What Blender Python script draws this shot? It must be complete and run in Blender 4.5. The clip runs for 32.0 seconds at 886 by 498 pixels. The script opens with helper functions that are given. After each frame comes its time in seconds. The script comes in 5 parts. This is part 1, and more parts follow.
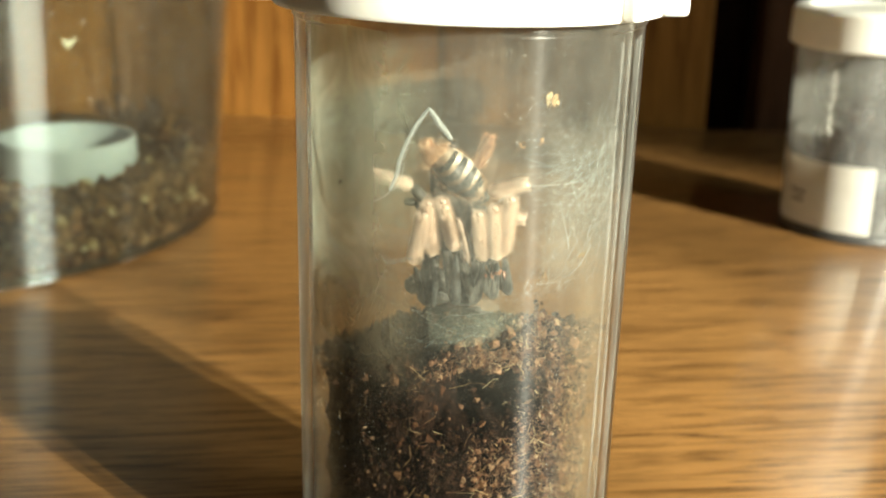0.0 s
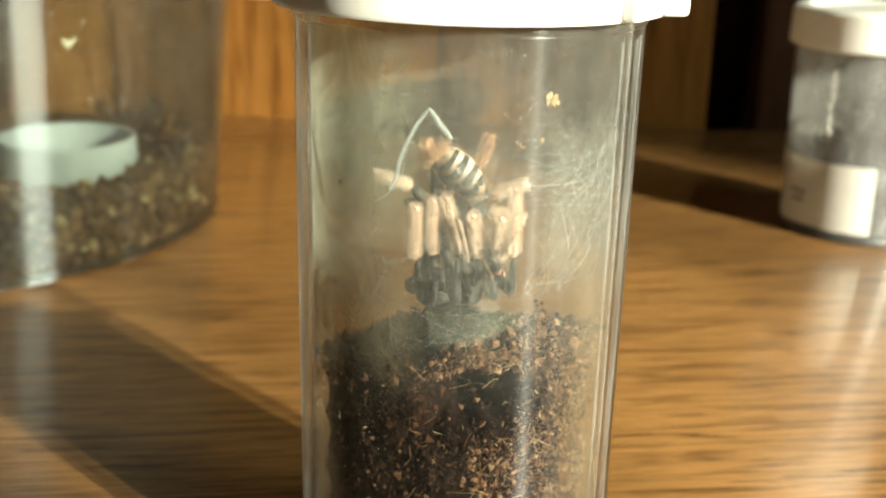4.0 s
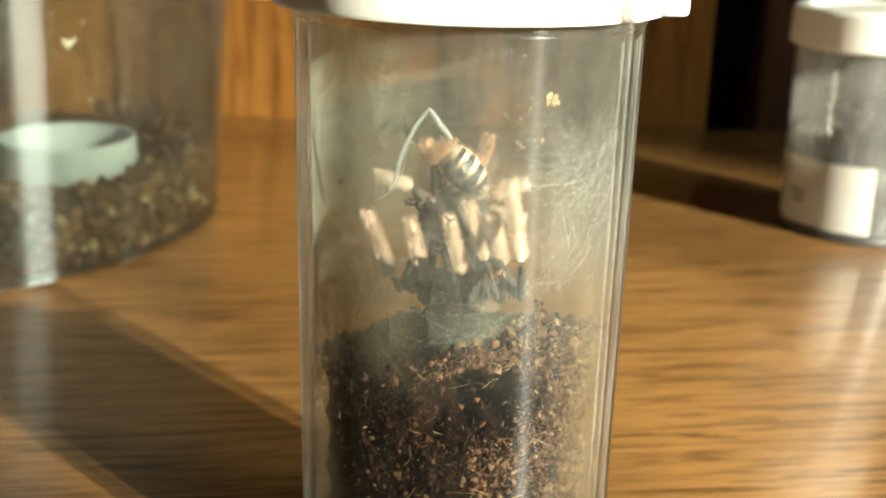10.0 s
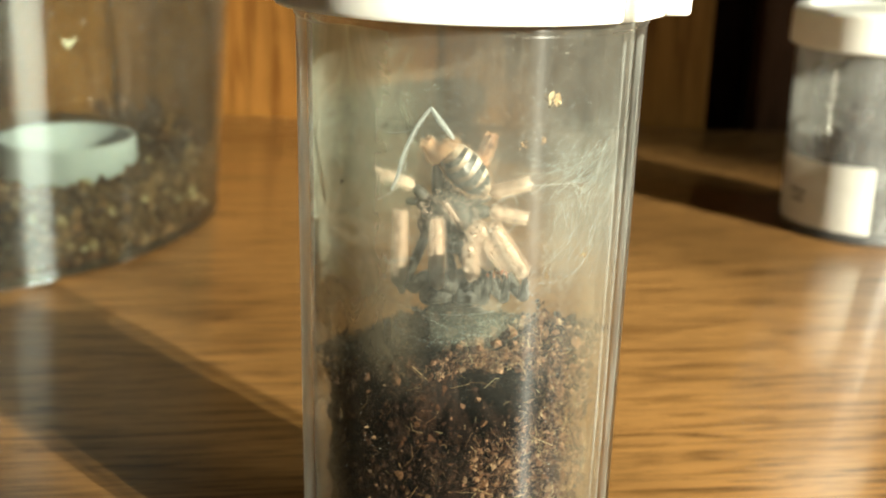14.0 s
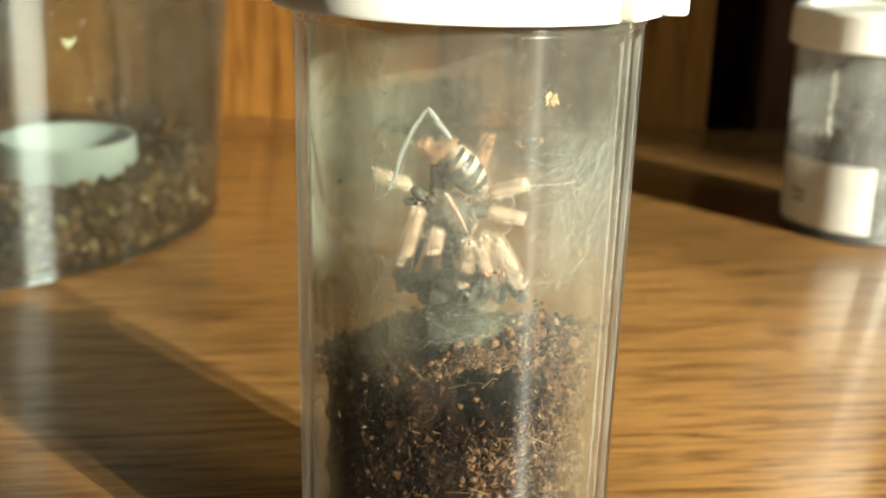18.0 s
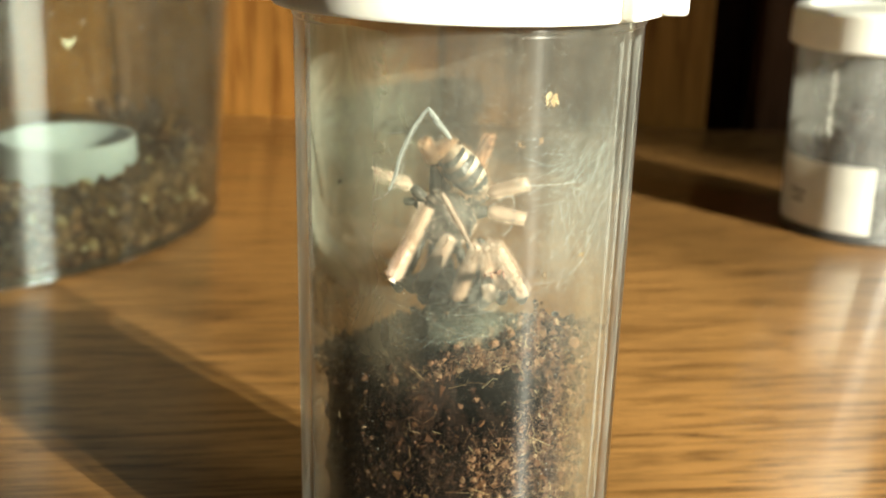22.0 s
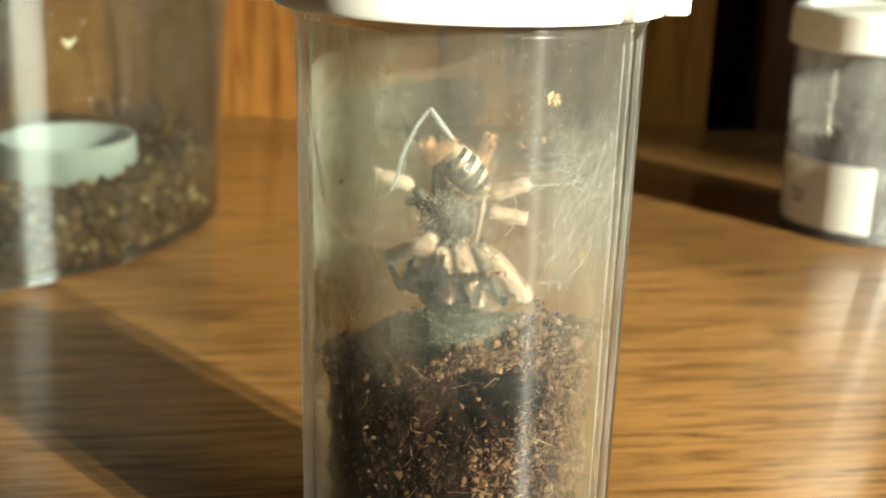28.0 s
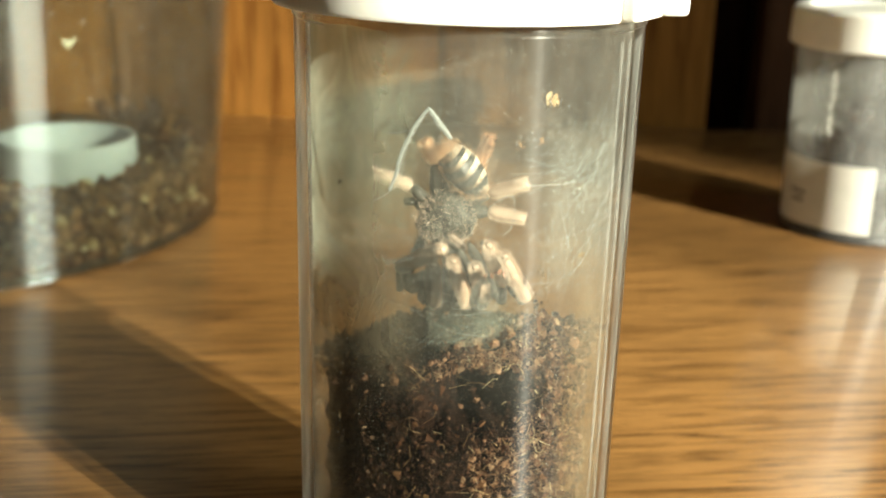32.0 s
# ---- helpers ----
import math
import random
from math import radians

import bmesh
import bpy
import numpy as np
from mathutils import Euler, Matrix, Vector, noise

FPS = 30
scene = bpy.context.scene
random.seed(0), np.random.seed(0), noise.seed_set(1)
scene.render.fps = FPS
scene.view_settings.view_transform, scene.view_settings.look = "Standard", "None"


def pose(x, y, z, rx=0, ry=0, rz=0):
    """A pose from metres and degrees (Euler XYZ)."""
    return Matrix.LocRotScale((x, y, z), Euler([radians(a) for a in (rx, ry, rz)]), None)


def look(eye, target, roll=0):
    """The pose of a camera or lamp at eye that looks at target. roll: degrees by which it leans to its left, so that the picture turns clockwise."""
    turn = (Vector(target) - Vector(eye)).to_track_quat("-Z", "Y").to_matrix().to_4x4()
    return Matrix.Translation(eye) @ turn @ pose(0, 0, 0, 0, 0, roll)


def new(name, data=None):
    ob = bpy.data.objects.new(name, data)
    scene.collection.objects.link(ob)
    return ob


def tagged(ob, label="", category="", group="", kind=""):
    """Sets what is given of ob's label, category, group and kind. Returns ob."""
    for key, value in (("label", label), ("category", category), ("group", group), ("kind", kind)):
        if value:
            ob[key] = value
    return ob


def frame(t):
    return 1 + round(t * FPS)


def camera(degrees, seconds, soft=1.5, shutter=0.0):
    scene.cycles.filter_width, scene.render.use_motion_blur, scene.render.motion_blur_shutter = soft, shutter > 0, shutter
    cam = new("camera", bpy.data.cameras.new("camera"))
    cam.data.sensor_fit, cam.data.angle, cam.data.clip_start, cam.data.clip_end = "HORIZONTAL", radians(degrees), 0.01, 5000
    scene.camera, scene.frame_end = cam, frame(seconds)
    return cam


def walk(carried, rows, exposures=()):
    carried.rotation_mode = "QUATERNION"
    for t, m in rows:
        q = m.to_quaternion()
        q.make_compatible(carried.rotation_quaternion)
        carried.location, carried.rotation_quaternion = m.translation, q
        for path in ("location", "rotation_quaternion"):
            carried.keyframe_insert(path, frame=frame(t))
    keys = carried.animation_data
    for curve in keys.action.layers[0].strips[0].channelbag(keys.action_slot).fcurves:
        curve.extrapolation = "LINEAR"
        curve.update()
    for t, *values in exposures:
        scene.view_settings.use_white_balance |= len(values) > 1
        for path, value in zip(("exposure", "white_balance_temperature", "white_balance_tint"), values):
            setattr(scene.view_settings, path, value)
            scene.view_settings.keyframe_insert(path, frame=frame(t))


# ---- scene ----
cam = camera(40.94, 32.0, soft=2.0, shutter=0.3)
cam.data.dof.use_dof = True
cam.data.dof.focus_distance = 0.115
cam.data.dof.aperture_fstop = 38.0
EYE = Vector((0.0, 0.0, 0.080))
PITCH, ROLL = radians(17.37), 1.567
AIM = EYE + 0.285 * Vector((0, math.cos(PITCH), -math.sin(PITCH)))


def nudge(t, mm, up=0.0):
    """The camera on its stand, pushed sideways by a fraction of a millimetre."""
    return (t, look(EYE + Vector((-mm * 0.001, 0, up * 0.001)), AIM, ROLL))


walk(cam, [nudge(0, 0), nudge(10.2, 0), nudge(10.4, 0.28), nudge(11.1, 0.28), nudge(11.4, 0), nudge(12.2, 0), nudge(12.5, 0.18),
           nudge(12.9, 0.30, -0.1), nudge(14.5, 0.28, -0.1), nudge(16.5, 0.2, -0.08), nudge(16.9, -0.1, -0.05), nudge(27.6, -0.1, -0.05),
           nudge(27.9, 0.2, -0.05), nudge(28.4, 0.0, -0.05), nudge(32.0, -0.05, -0.05)],
     exposures=[(0, 0.08, 6500, 0), (32, 0.08, 6500, 0)])

# ---- world, sun, added daylight lamps ----
SUN_TURN, SUN_RISE = radians(45), radians(15.5)
SUN_WAY = Vector((math.sin(SUN_TURN) * math.cos(SUN_RISE), -math.cos(SUN_TURN) * math.cos(SUN_RISE), math.sin(SUN_RISE)))
world = bpy.data.worlds.new("sky")
scene.world = world
world.use_nodes = True
sky = world.node_tree.nodes.new("ShaderNodeTexSky")
sky.sky_type, sky.sun_disc = "NISHITA", False
sky.sun_elevation, sky.sun_rotation = SUN_RISE, math.atan2(SUN_WAY.x, SUN_WAY.y)
world.node_tree.links.new(sky.outputs[0], world.node_tree.nodes["Background"].inputs[0])
world.node_tree.nodes["Background"].inputs[1].default_value = 0.012

sun = new("sun", bpy.data.lights.new("sun", "SUN"))
sun.data.energy, sun.data.angle, sun.data.color = 17.9, radians(1.15), (1.0, 0.91, 0.755)
sun.matrix_world = look(SUN_WAY * 3, (0, 0, 0))

# two added lamps: daylight from an unseen, assumed door, sized to the tub's highlight
for z, high, watts in ((0.55, 0.54, 10.5), (-0.66, 0.15, 3.6)):
    lamp = new("added_daylight", bpy.data.lights.new("added_daylight", "AREA"))
    lamp.data.shape, lamp.data.size, lamp.data.size_y = "RECTANGLE", 0.34, high
    lamp.data.energy, lamp.data.color = watts, (0.96, 1.0, 0.90)
    lamp.matrix_world = look((1.49, -0.50, z), (0, -0.50, z))


# ---- materials ----
def material(name, rough=0.5, metal=0.0):
    m = bpy.data.materials.new(name)
    m.use_nodes = True
    b = m.node_tree.nodes["Principled BSDF"]
    b.inputs["Roughness"].default_value, b.inputs["Metallic"].default_value = rough, metal
    return m, m.node_tree, b


def node(tree, kind, **values):
    n = tree.nodes.new(kind)
    for key, value in values.items():
        n.inputs[key.replace("_", " ")].default_value = value
    return n


def coords(tree, scale=(1, 1, 1), turn=(0, 0, 0)):
    tc = tree.nodes.new("ShaderNodeTexCoord")
    mp = tree.nodes.new("ShaderNodeMapping")
    mp.inputs["Scale"].default_value, mp.inputs["Rotation"].default_value = scale, turn
    tree.links.new(tc.outputs["Object"], mp.inputs["Vector"])
    return mp.outputs["Vector"]


def noise_tex(tree, vec, scale, detail=4.0, rough=0.6, distort=0.0):
    n = node(tree, "ShaderNodeTexNoise", Scale=scale, Detail=detail, Roughness=rough, Distortion=distort)
    tree.links.new(vec, n.inputs["Vector"])
    return n.outputs["Fac"]


def ramp(tree, fac, *stops):
    r = tree.nodes.new("ShaderNodeValToRGB")
    while len(r.color_ramp.elements) < len(stops):
        r.color_ramp.elements.new(0.5)
    for el, (at, c) in zip(r.color_ramp.elements, stops):
        el.position, el.color = at, (*c, 1) if len(c) == 3 else c
    tree.links.new(fac, r.inputs["Fac"])
    return r.outputs["Color"]


def mix_colour(tree, a, b, fac, kind="MIX"):
    n = tree.nodes.new("ShaderNodeMix")
    n.data_type, n.blend_type = "RGBA", kind
    for index, v in ((6, a), (7, b)):
        if isinstance(v, tuple):
            n.inputs[index].default_value = (*v, 1)
        else:
            tree.links.new(v, n.inputs[index])
    if isinstance(fac, (int, float)):
        n.inputs[0].default_value = fac
    else:
        tree.links.new(fac, n.inputs[0])
    return n.outputs[2]


def bump(tree, b, height, strength, distance):
    n = node(tree, "ShaderNodeBump", Strength=strength, Distance=distance)
    tree.links.new(height, n.inputs["Height"])
    tree.links.new(n.outputs["Normal"], b.inputs["Normal"])


def grey(v):
    return (v, v, v)


def wood(name, along, dark, mid, light, rough, fine=1.0, coat=0.0, broad=1.0, skew=0.0):
    """Oiled oak: long bands, fine grain and short dark pores, all drawn out along one axis."""
    m, tree, b = material(name, rough)

    def stretched(long, across):
        s = [across] * 3
        s[along] = long
        turned = tree.nodes.new("ShaderNodeMapping")
        turned.inputs["Scale"].default_value = tuple(s)
        tree.links.new(coords(tree, turn=(0, 0, radians(skew))), turned.inputs["Vector"])
        return turned.outputs["Vector"]
    bands = noise_tex(tree, stretched(5 * broad, 55 * broad), 1.0, 4, 0.6, 0.6)
    rings = noise_tex(tree, stretched(40 * fine, 600 * fine), 1.0, 3, 0.6, 0.8)
    streaks = noise_tex(tree, stretched(45 * fine, 900 * fine), 1.0, 4, 0.65, 0.4)
    pores = noise_tex(tree, stretched(70 * fine, 1100 * fine), 1.0, 3, 0.6)
    brown = tuple(0.55 * d + 0.45 * c for d, c in zip(dark, mid))
    colour = ramp(tree, bands, (0.3, mid), (0.55, light), (0.75, mid))
    colour = mix_colour(tree, colour, ramp(tree, rings, (0.42, brown), (0.50, light), (0.62, light), (0.72, mid)), 0.85)
    colour = mix_colour(tree, colour, ramp(tree, streaks, (0.38, dark), (0.52, light), (0.72, mid)), 0.40)
    colour = mix_colour(tree, colour, dark, ramp(tree, pores, (0.56, grey(0.0)), (0.68, grey(0.70))))
    tree.links.new(colour, b.inputs["Base Color"])
    spread = ramp(tree, streaks, (0.3, grey(rough + 0.12)), (0.7, grey(rough - 0.05)))
    tree.links.new(spread, b.inputs["Roughness"])
    b.inputs["Specular IOR Level"].default_value = 0.35 if coat else 0.06
    b.inputs["Coat IOR"].default_value = 1.55
    b.inputs["Coat Weight"].default_value, b.inputs["Coat Roughness"].default_value = coat, 0.17
    bump(tree, b, pores, 0.25, 0.0003)
    return m


TABLE_WOOD = wood("oak tabletop", 0, (0.034, 0.013, 0.0035), (0.20, 0.092, 0.026), (0.43, 0.222, 0.070), 0.36, 1.0, 1.0, skew=-8)
WALL_WOOD = wood("oak panel", 2, (0.055, 0.017, 0.003), (0.140, 0.056, 0.0115), (0.215, 0.098, 0.022), 0.5, 0.35, 0.0, 0.6)
# near-black tone for the rightmost boards, dark brown for one board and the supports
DARK_WOOD = wood("nearly black wood", 2, (0.006, 0.003, 0.002), (0.013, 0.006, 0.004), (0.022, 0.010, 0.006), 0.5, 0.6)
BROWN_WOOD = wood("dark brown wood", 2, (0.020, 0.010, 0.005), (0.05, 0.024, 0.013), (0.075, 0.036, 0.02), 0.5, 0.6)


def plaster(name, colour):
    m, tree, b = material(name, 0.9)
    n = noise_tex(tree, coords(tree), 6.0, 6, 0.6)
    tree.links.new(ramp(tree, n, (0.3, tuple(c * 0.9 for c in colour)), (0.7, colour)), b.inputs["Base Color"])
    bump(tree, b, noise_tex(tree, coords(tree), 180.0, 3), 0.2, 0.002)
    return m


PLASTER = plaster("wall paint", (0.13, 0.105, 0.08))
CEILING_PAINT = plaster("ceiling paint", (0.25, 0.23, 0.2))
FLOOR_WOOD = wood("floor boards", 0, (0.06, 0.03, 0.015), (0.14, 0.07, 0.03), (0.2, 0.11, 0.05), 0.4, 0.05, 0.0, 0.1)


def white_plastic(name, colour, glow=0.25):
    m, tree, b = material(name, 0.5)
    n = noise_tex(tree, coords(tree), 260.0, 4)
    tree.links.new(ramp(tree, n, (0.3, tuple(c * 0.93 for c in colour)), (0.7, colour)), b.inputs["Base Color"])
    b.inputs["Specular IOR Level"].default_value = 0.2
    b.inputs["Subsurface Weight"].default_value = glow
    b.inputs["Subsurface Radius"].default_value = (0.003, 0.0026, 0.002)
    b.inputs["Subsurface Scale"].default_value = 1.0
    bump(tree, b, noise_tex(tree, coords(tree), 900.0, 3), 0.08, 0.0002)
    return m


LID_WHITE = white_plastic("white lid plastic", (0.84, 0.84, 0.79))
CAP_WHITE = white_plastic("milky cap plastic", (0.50, 0.58, 0.72))


def clear_plastic(name, haze_low, haze_high, scale, gloss_rough=0.10, tint=(0.92, 0.92, 0.90), haze_colour=(0.78, 0.78, 0.70), streak=0.0, gloss_min=0.05, clean_below=None):
    """Clear moulded plastic with a film of dust, fine scratches and drips on it."""
    m = bpy.data.materials.new(name)
    m.use_nodes = True
    tree = m.node_tree
    tree.nodes.clear()
    out = tree.nodes.new("ShaderNodeOutputMaterial")
    clear = node(tree, "ShaderNodeBsdfTransparent", Color=(*tint, 1))
    gloss = node(tree, "ShaderNodeBsdfAnisotropic", Color=(1, 1, 1, 1), Roughness=gloss_rough, Anisotropy=streak)
    gloss.inputs["Rotation"].default_value = 0.0
    tangent = tree.nodes.new("ShaderNodeTangent")
    tangent.direction_type, tangent.axis = "RADIAL", "Z"
    tree.links.new(tangent.outputs[0], gloss.inputs["Tangent"])
    facing = node(tree, "ShaderNodeLayerWeight", Blend=0.5)
    steep = tree.nodes.new("ShaderNodeMath")
    steep.operation = "POWER"
    steep.inputs[1].default_value = 3.0
    sheen = tree.nodes.new("ShaderNodeMapRange")
    sheen.inputs["To Min"].default_value, sheen.inputs["To Max"].default_value = gloss_min, 0.75
    tree.links.new(facing.outputs["Facing"], steep.inputs[0])
    tree.links.new(steep.outputs[0], sheen.inputs["Value"])
    first = tree.nodes.new("ShaderNodeMixShader")
    tree.links.new(sheen.outputs[0], first.inputs[0])
    tree.links.new(clear.outputs[0], first.inputs[1])
    tree.links.new(gloss.outputs[0], first.inputs[2])
    dusty = node(tree, "ShaderNodeBsdfDiffuse", Color=(*haze_colour, 1))
    lit = node(tree, "ShaderNodeBsdfTranslucent", Color=(*haze_colour, 1))
    film = tree.nodes.new("ShaderNodeMixShader")
    film.inputs[0].default_value = 0.45
    tree.links.new(dusty.outputs[0], film.inputs[1])
    tree.links.new(lit.outputs[0], film.inputs[2])
    vec = coords(tree)
    cloud = noise_tex(tree, vec, scale, 5, 0.65, 0.8)
    drips = noise_tex(tree, coords(tree, (1, 1, 0.12)), scale * 7, 4, 0.7)
    dots = noise_tex(tree, vec, scale * 34, 2, 0.5)
    base = ramp(tree, cloud, (0.34, grey(haze_low)), (0.70, grey(haze_high)))
    fac = mix_colour(tree, base, ramp(tree, drips, (0.48, grey(0.0)), (0.78, grey(haze_high * 0.45))), 1.0, "ADD")
    fac = mix_colour(tree, fac, ramp(tree, dots, (0.67, grey(0.0)), (0.75, grey(0.40))), 1.0, "ADD")
    if clean_below:
        height = tree.nodes.new("ShaderNodeSeparateXYZ")
        tree.links.new(coords(tree), height.inputs[0])
        rise = tree.nodes.new("ShaderNodeMapRange")
        rise.inputs["From Min"].default_value, rise.inputs["From Max"].default_value = clean_below
        rise.inputs["To Min"].default_value = 0.14
        tree.links.new(height.outputs["Z"], rise.inputs["Value"])
        fac = mix_colour(tree, fac, rise.outputs[0], 1.0, "MULTIPLY")
    both = tree.nodes.new("ShaderNodeMixShader")
    tree.links.new(fac, both.inputs[0])
    tree.links.new(first.outputs[0], both.inputs[1])
    tree.links.new(film.outputs[0], both.inputs[2])
    tree.links.new(both.outputs[0], out.inputs["Surface"])
    return m


VIAL_OUTER = clear_plastic("clear vial plastic", 0.01, 0.04, 160.0, 0.42, streak=0.75, gloss_min=0.003, clean_below=(0.030, 0.043))
VIAL_INNER = clear_plastic("dusty vial plastic", 0.035, 0.09, 130.0, 0.14, gloss_min=0.001, clean_below=(0.030, 0.043))
JAR_CLEAR = clear_plastic("clear jar plastic", 0.12, 0.30, 90.0, 0.36, streak=0.95, haze_colour=(0.66, 0.68, 0.68))
TUB_CLEAR = clear_plastic("clear tub plastic", 0.006, 0.022, 40.0, 0.26, streak=0.9, tint=(0.82, 0.84, 0.77), gloss_min=0.15)


def silk_material(name, cover, colour=(0.86, 0.87, 0.83), patchy=0.0, scale=500.0, fade=None, sheer=0.5):
    m = bpy.data.materials.new(name)
    m.use_nodes = True
    tree = m.node_tree
    tree.nodes.clear()
    out = tree.nodes.new("ShaderNodeOutputMaterial")
    clear = node(tree, "ShaderNodeBsdfTransparent")
    a, c = node(tree, "ShaderNodeBsdfDiffuse", Color=(*colour, 1)), node(tree, "ShaderNodeBsdfTranslucent", Color=(*colour, 1))
    body = tree.nodes.new("ShaderNodeMixShader")
    body.inputs[0].default_value = sheer
    tree.links.new(a.outputs[0], body.inputs[1])
    tree.links.new(c.outputs[0], body.inputs[2])
    both = tree.nodes.new("ShaderNodeMixShader")
    both.inputs[0].default_value = cover
    if patchy:
        n = noise_tex(tree, coords(tree, (1, 1, 0.6)), scale, 6, 0.72, 1.5)
        fac = ramp(tree, n, (0.42, grey(cover * 0.6 if fade else 0.0)), (0.62, grey(cover)), (0.80, grey(min(1.0, cover * 2.2))))
        if fade:
            where = tree.nodes.new("ShaderNodeSeparateXYZ")
            tree.links.new(coords(tree), where.inputs[0])
            for axis, start, end in fade:
                thin = tree.nodes.new("ShaderNodeMapRange")
                thin.interpolation_type = "SMOOTHSTEP"
                thin.inputs["From Min"].default_value, thin.inputs["From Max"].default_value = start, end
                tree.links.new(where.outputs[axis], thin.inputs["Value"])
                fac = mix_colour(tree, fac, thin.outputs[0], 1.0, "MULTIPLY")
        tree.links.new(fac, both.inputs[0])
    tree.links.new(clear.outputs[0], both.inputs[1])
    tree.links.new(body.outputs[0], both.inputs[2])
    tree.links.new(both.outputs[0], out.inputs["Surface"])
    return m


SILK_STRAND = silk_material("silk strand", 0.46, (0.80, 0.86, 0.88))
SILK_BRIGHT = silk_material("dense silk ribbon", 0.38, (0.84, 0.88, 0.88))
# the next material is the pale sheet of a painted reflection
REFLECTION_VEIL = silk_material("pale reflection veil", 0.35, patchy=1.0, scale=220.0)
SILK_PAD = silk_material("silk pad", 0.16, (0.84, 0.86, 0.80), patchy=1.0, scale=500.0)
SILK_CLOUD = silk_material("cloudy silk", 0.34, (0.66, 0.71, 0.56), patchy=1.0, scale=260.0)
SILK_FILM = silk_material("cloudy silk film", 0.14, (0.74, 0.81, 0.68), patchy=1.0, scale=90.0, fade=(("X", 0.001, -0.009), ("Z", 0.035, 0.044), ("Z", 0.0655, 0.0545)))
SILK_HAZE = silk_material("silk haze", 0.08, (0.84, 0.86, 0.80), patchy=1.0, scale=260.0)
LIT_EDGE = silk_material("lit edge line", 0.20, (0.80, 0.84, 0.84))
SILK_FOG = silk_material("foggy front silk", 0.78, (0.78, 0.82, 0.69), patchy=1.0, scale=110.0, fade=(("X", -0.003, -0.0125), ("Z", 0.036, 0.046)), sheer=0.85)
# wall mist; shade is tinted into the left and top films, sunlight into the right
MIST_LEFT = silk_material("wall mist with shade in its tint", 0.34, (0.60, 0.50, 0.37), patchy=1.0, scale=150.0, fade=(("X", -0.0030, -0.0150), ("Z", 0.0455, 0.0380)), sheer=0.8)
MIST_TOP = silk_material("dense mist with shade in its tint", 0.52, (0.62, 0.54, 0.40), patchy=1.0, scale=240.0, fade=(("X", -0.0025, -0.0080), ("Z", 0.0300, 0.0375), ("Z", 0.0460, 0.0405)))
SILK_PEAT = silk_material("grey silk on peat", 0.27, (0.60, 0.66, 0.56), patchy=1.0, scale=300.0, fade=(("X", -0.0085, -0.0010), ("X", 0.0080, 0.0030), ("Z", 0.0360, 0.0385), ("Z", 0.0425, 0.0395)))
MIST_RIGHT = silk_material("wall mist with sunlight in its tint", 0.34, (0.80, 0.68, 0.50), patchy=1.0, scale=150.0, fade=(("X", 0.0085, 0.0140), ("Z", 0.0470, 0.0390)))
SILK_WISP = silk_material("wispy sunny silk", 0.22, (0.80, 0.84, 0.80), patchy=1.0, scale=420.0, fade=(("X", 0.0060, 0.0095), ("Z", 0.0400, 0.0460), ("Z", 0.0610, 0.0540)))


def soil_material(name, *stops):
    """Crumbs of peat, bark and coconut fibre; each crumb takes its own tone."""
    m, tree, b = material(name, 0.85)
    geo = tree.nodes.new("ShaderNodeNewGeometry")
    tone = ramp(tree, geo.outputs["Random Per Island"], *stops)
    n = noise_tex(tree, coords(tree), 1600.0, 5, 0.7)
    shade = ramp(tree, n, (0.25, grey(0.35)), (0.7, grey(1.0)))
    tree.links.new(mix_colour(tree, tone, shade, 1.0, "MULTIPLY"), b.inputs["Base Color"])
    b.inputs["Specular IOR Level"].default_value = 0.12
    bump(tree, b, n, 0.6, 0.0004)
    return m


SOIL = soil_material("peat and fibre crumbs", (0.0, (0.022, 0.011, 0.007)), (0.45, (0.055, 0.024, 0.012)), (0.75, (0.105, 0.047, 0.023)), (0.93, (0.18, 0.088, 0.042)), (1.0, (0.34, 0.21, 0.10)))
DAMP_SOIL = soil_material("damp peat crumbs", (0.0, (0.010, 0.005, 0.003)), (0.6, (0.034, 0.015, 0.009)), (0.95, (0.055, 0.025, 0.014)), (1.0, (0.10, 0.05, 0.026)))
DRY_SOIL = soil_material("dry fibrous crumbs", (0.0, (0.060, 0.028, 0.017)), (0.30, (0.20, 0.100, 0.058)), (0.75, (0.33, 0.190, 0.112)), (0.95, (0.44, 0.285, 0.175)), (1.0, (0.62, 0.46, 0.29)))
SOIL_CORE, core_tree, core = material("packed damp peat", 0.9)
core_noise = noise_tex(core_tree, coords(core_tree), 420.0, 8, 0.75, 0.6)
core_tree.links.new(ramp(core_tree, core_noise, (0.35, (0.005, 0.0025, 0.002)), (0.55, (0.014, 0.0065, 0.004)), (0.74, (0.045, 0.021, 0.012))), core.inputs["Base Color"])
core.inputs["Specular IOR Level"].default_value = 0.10
bump(core_tree, core, core_noise, 1.0, 0.0006)
FIBRE = soil_material("pale fibres", (0.0, (0.16, 0.085, 0.04)), (0.6, (0.34, 0.22, 0.11)), (1.0, (0.60, 0.48, 0.29)))
GRAVEL = soil_material("brown coarse crumbs", (0.0, (0.05, 0.024, 0.011)), (0.5, (0.19, 0.105, 0.050)), (0.88, (0.36, 0.22, 0.11)), (1.0, (0.70, 0.60, 0.40)))


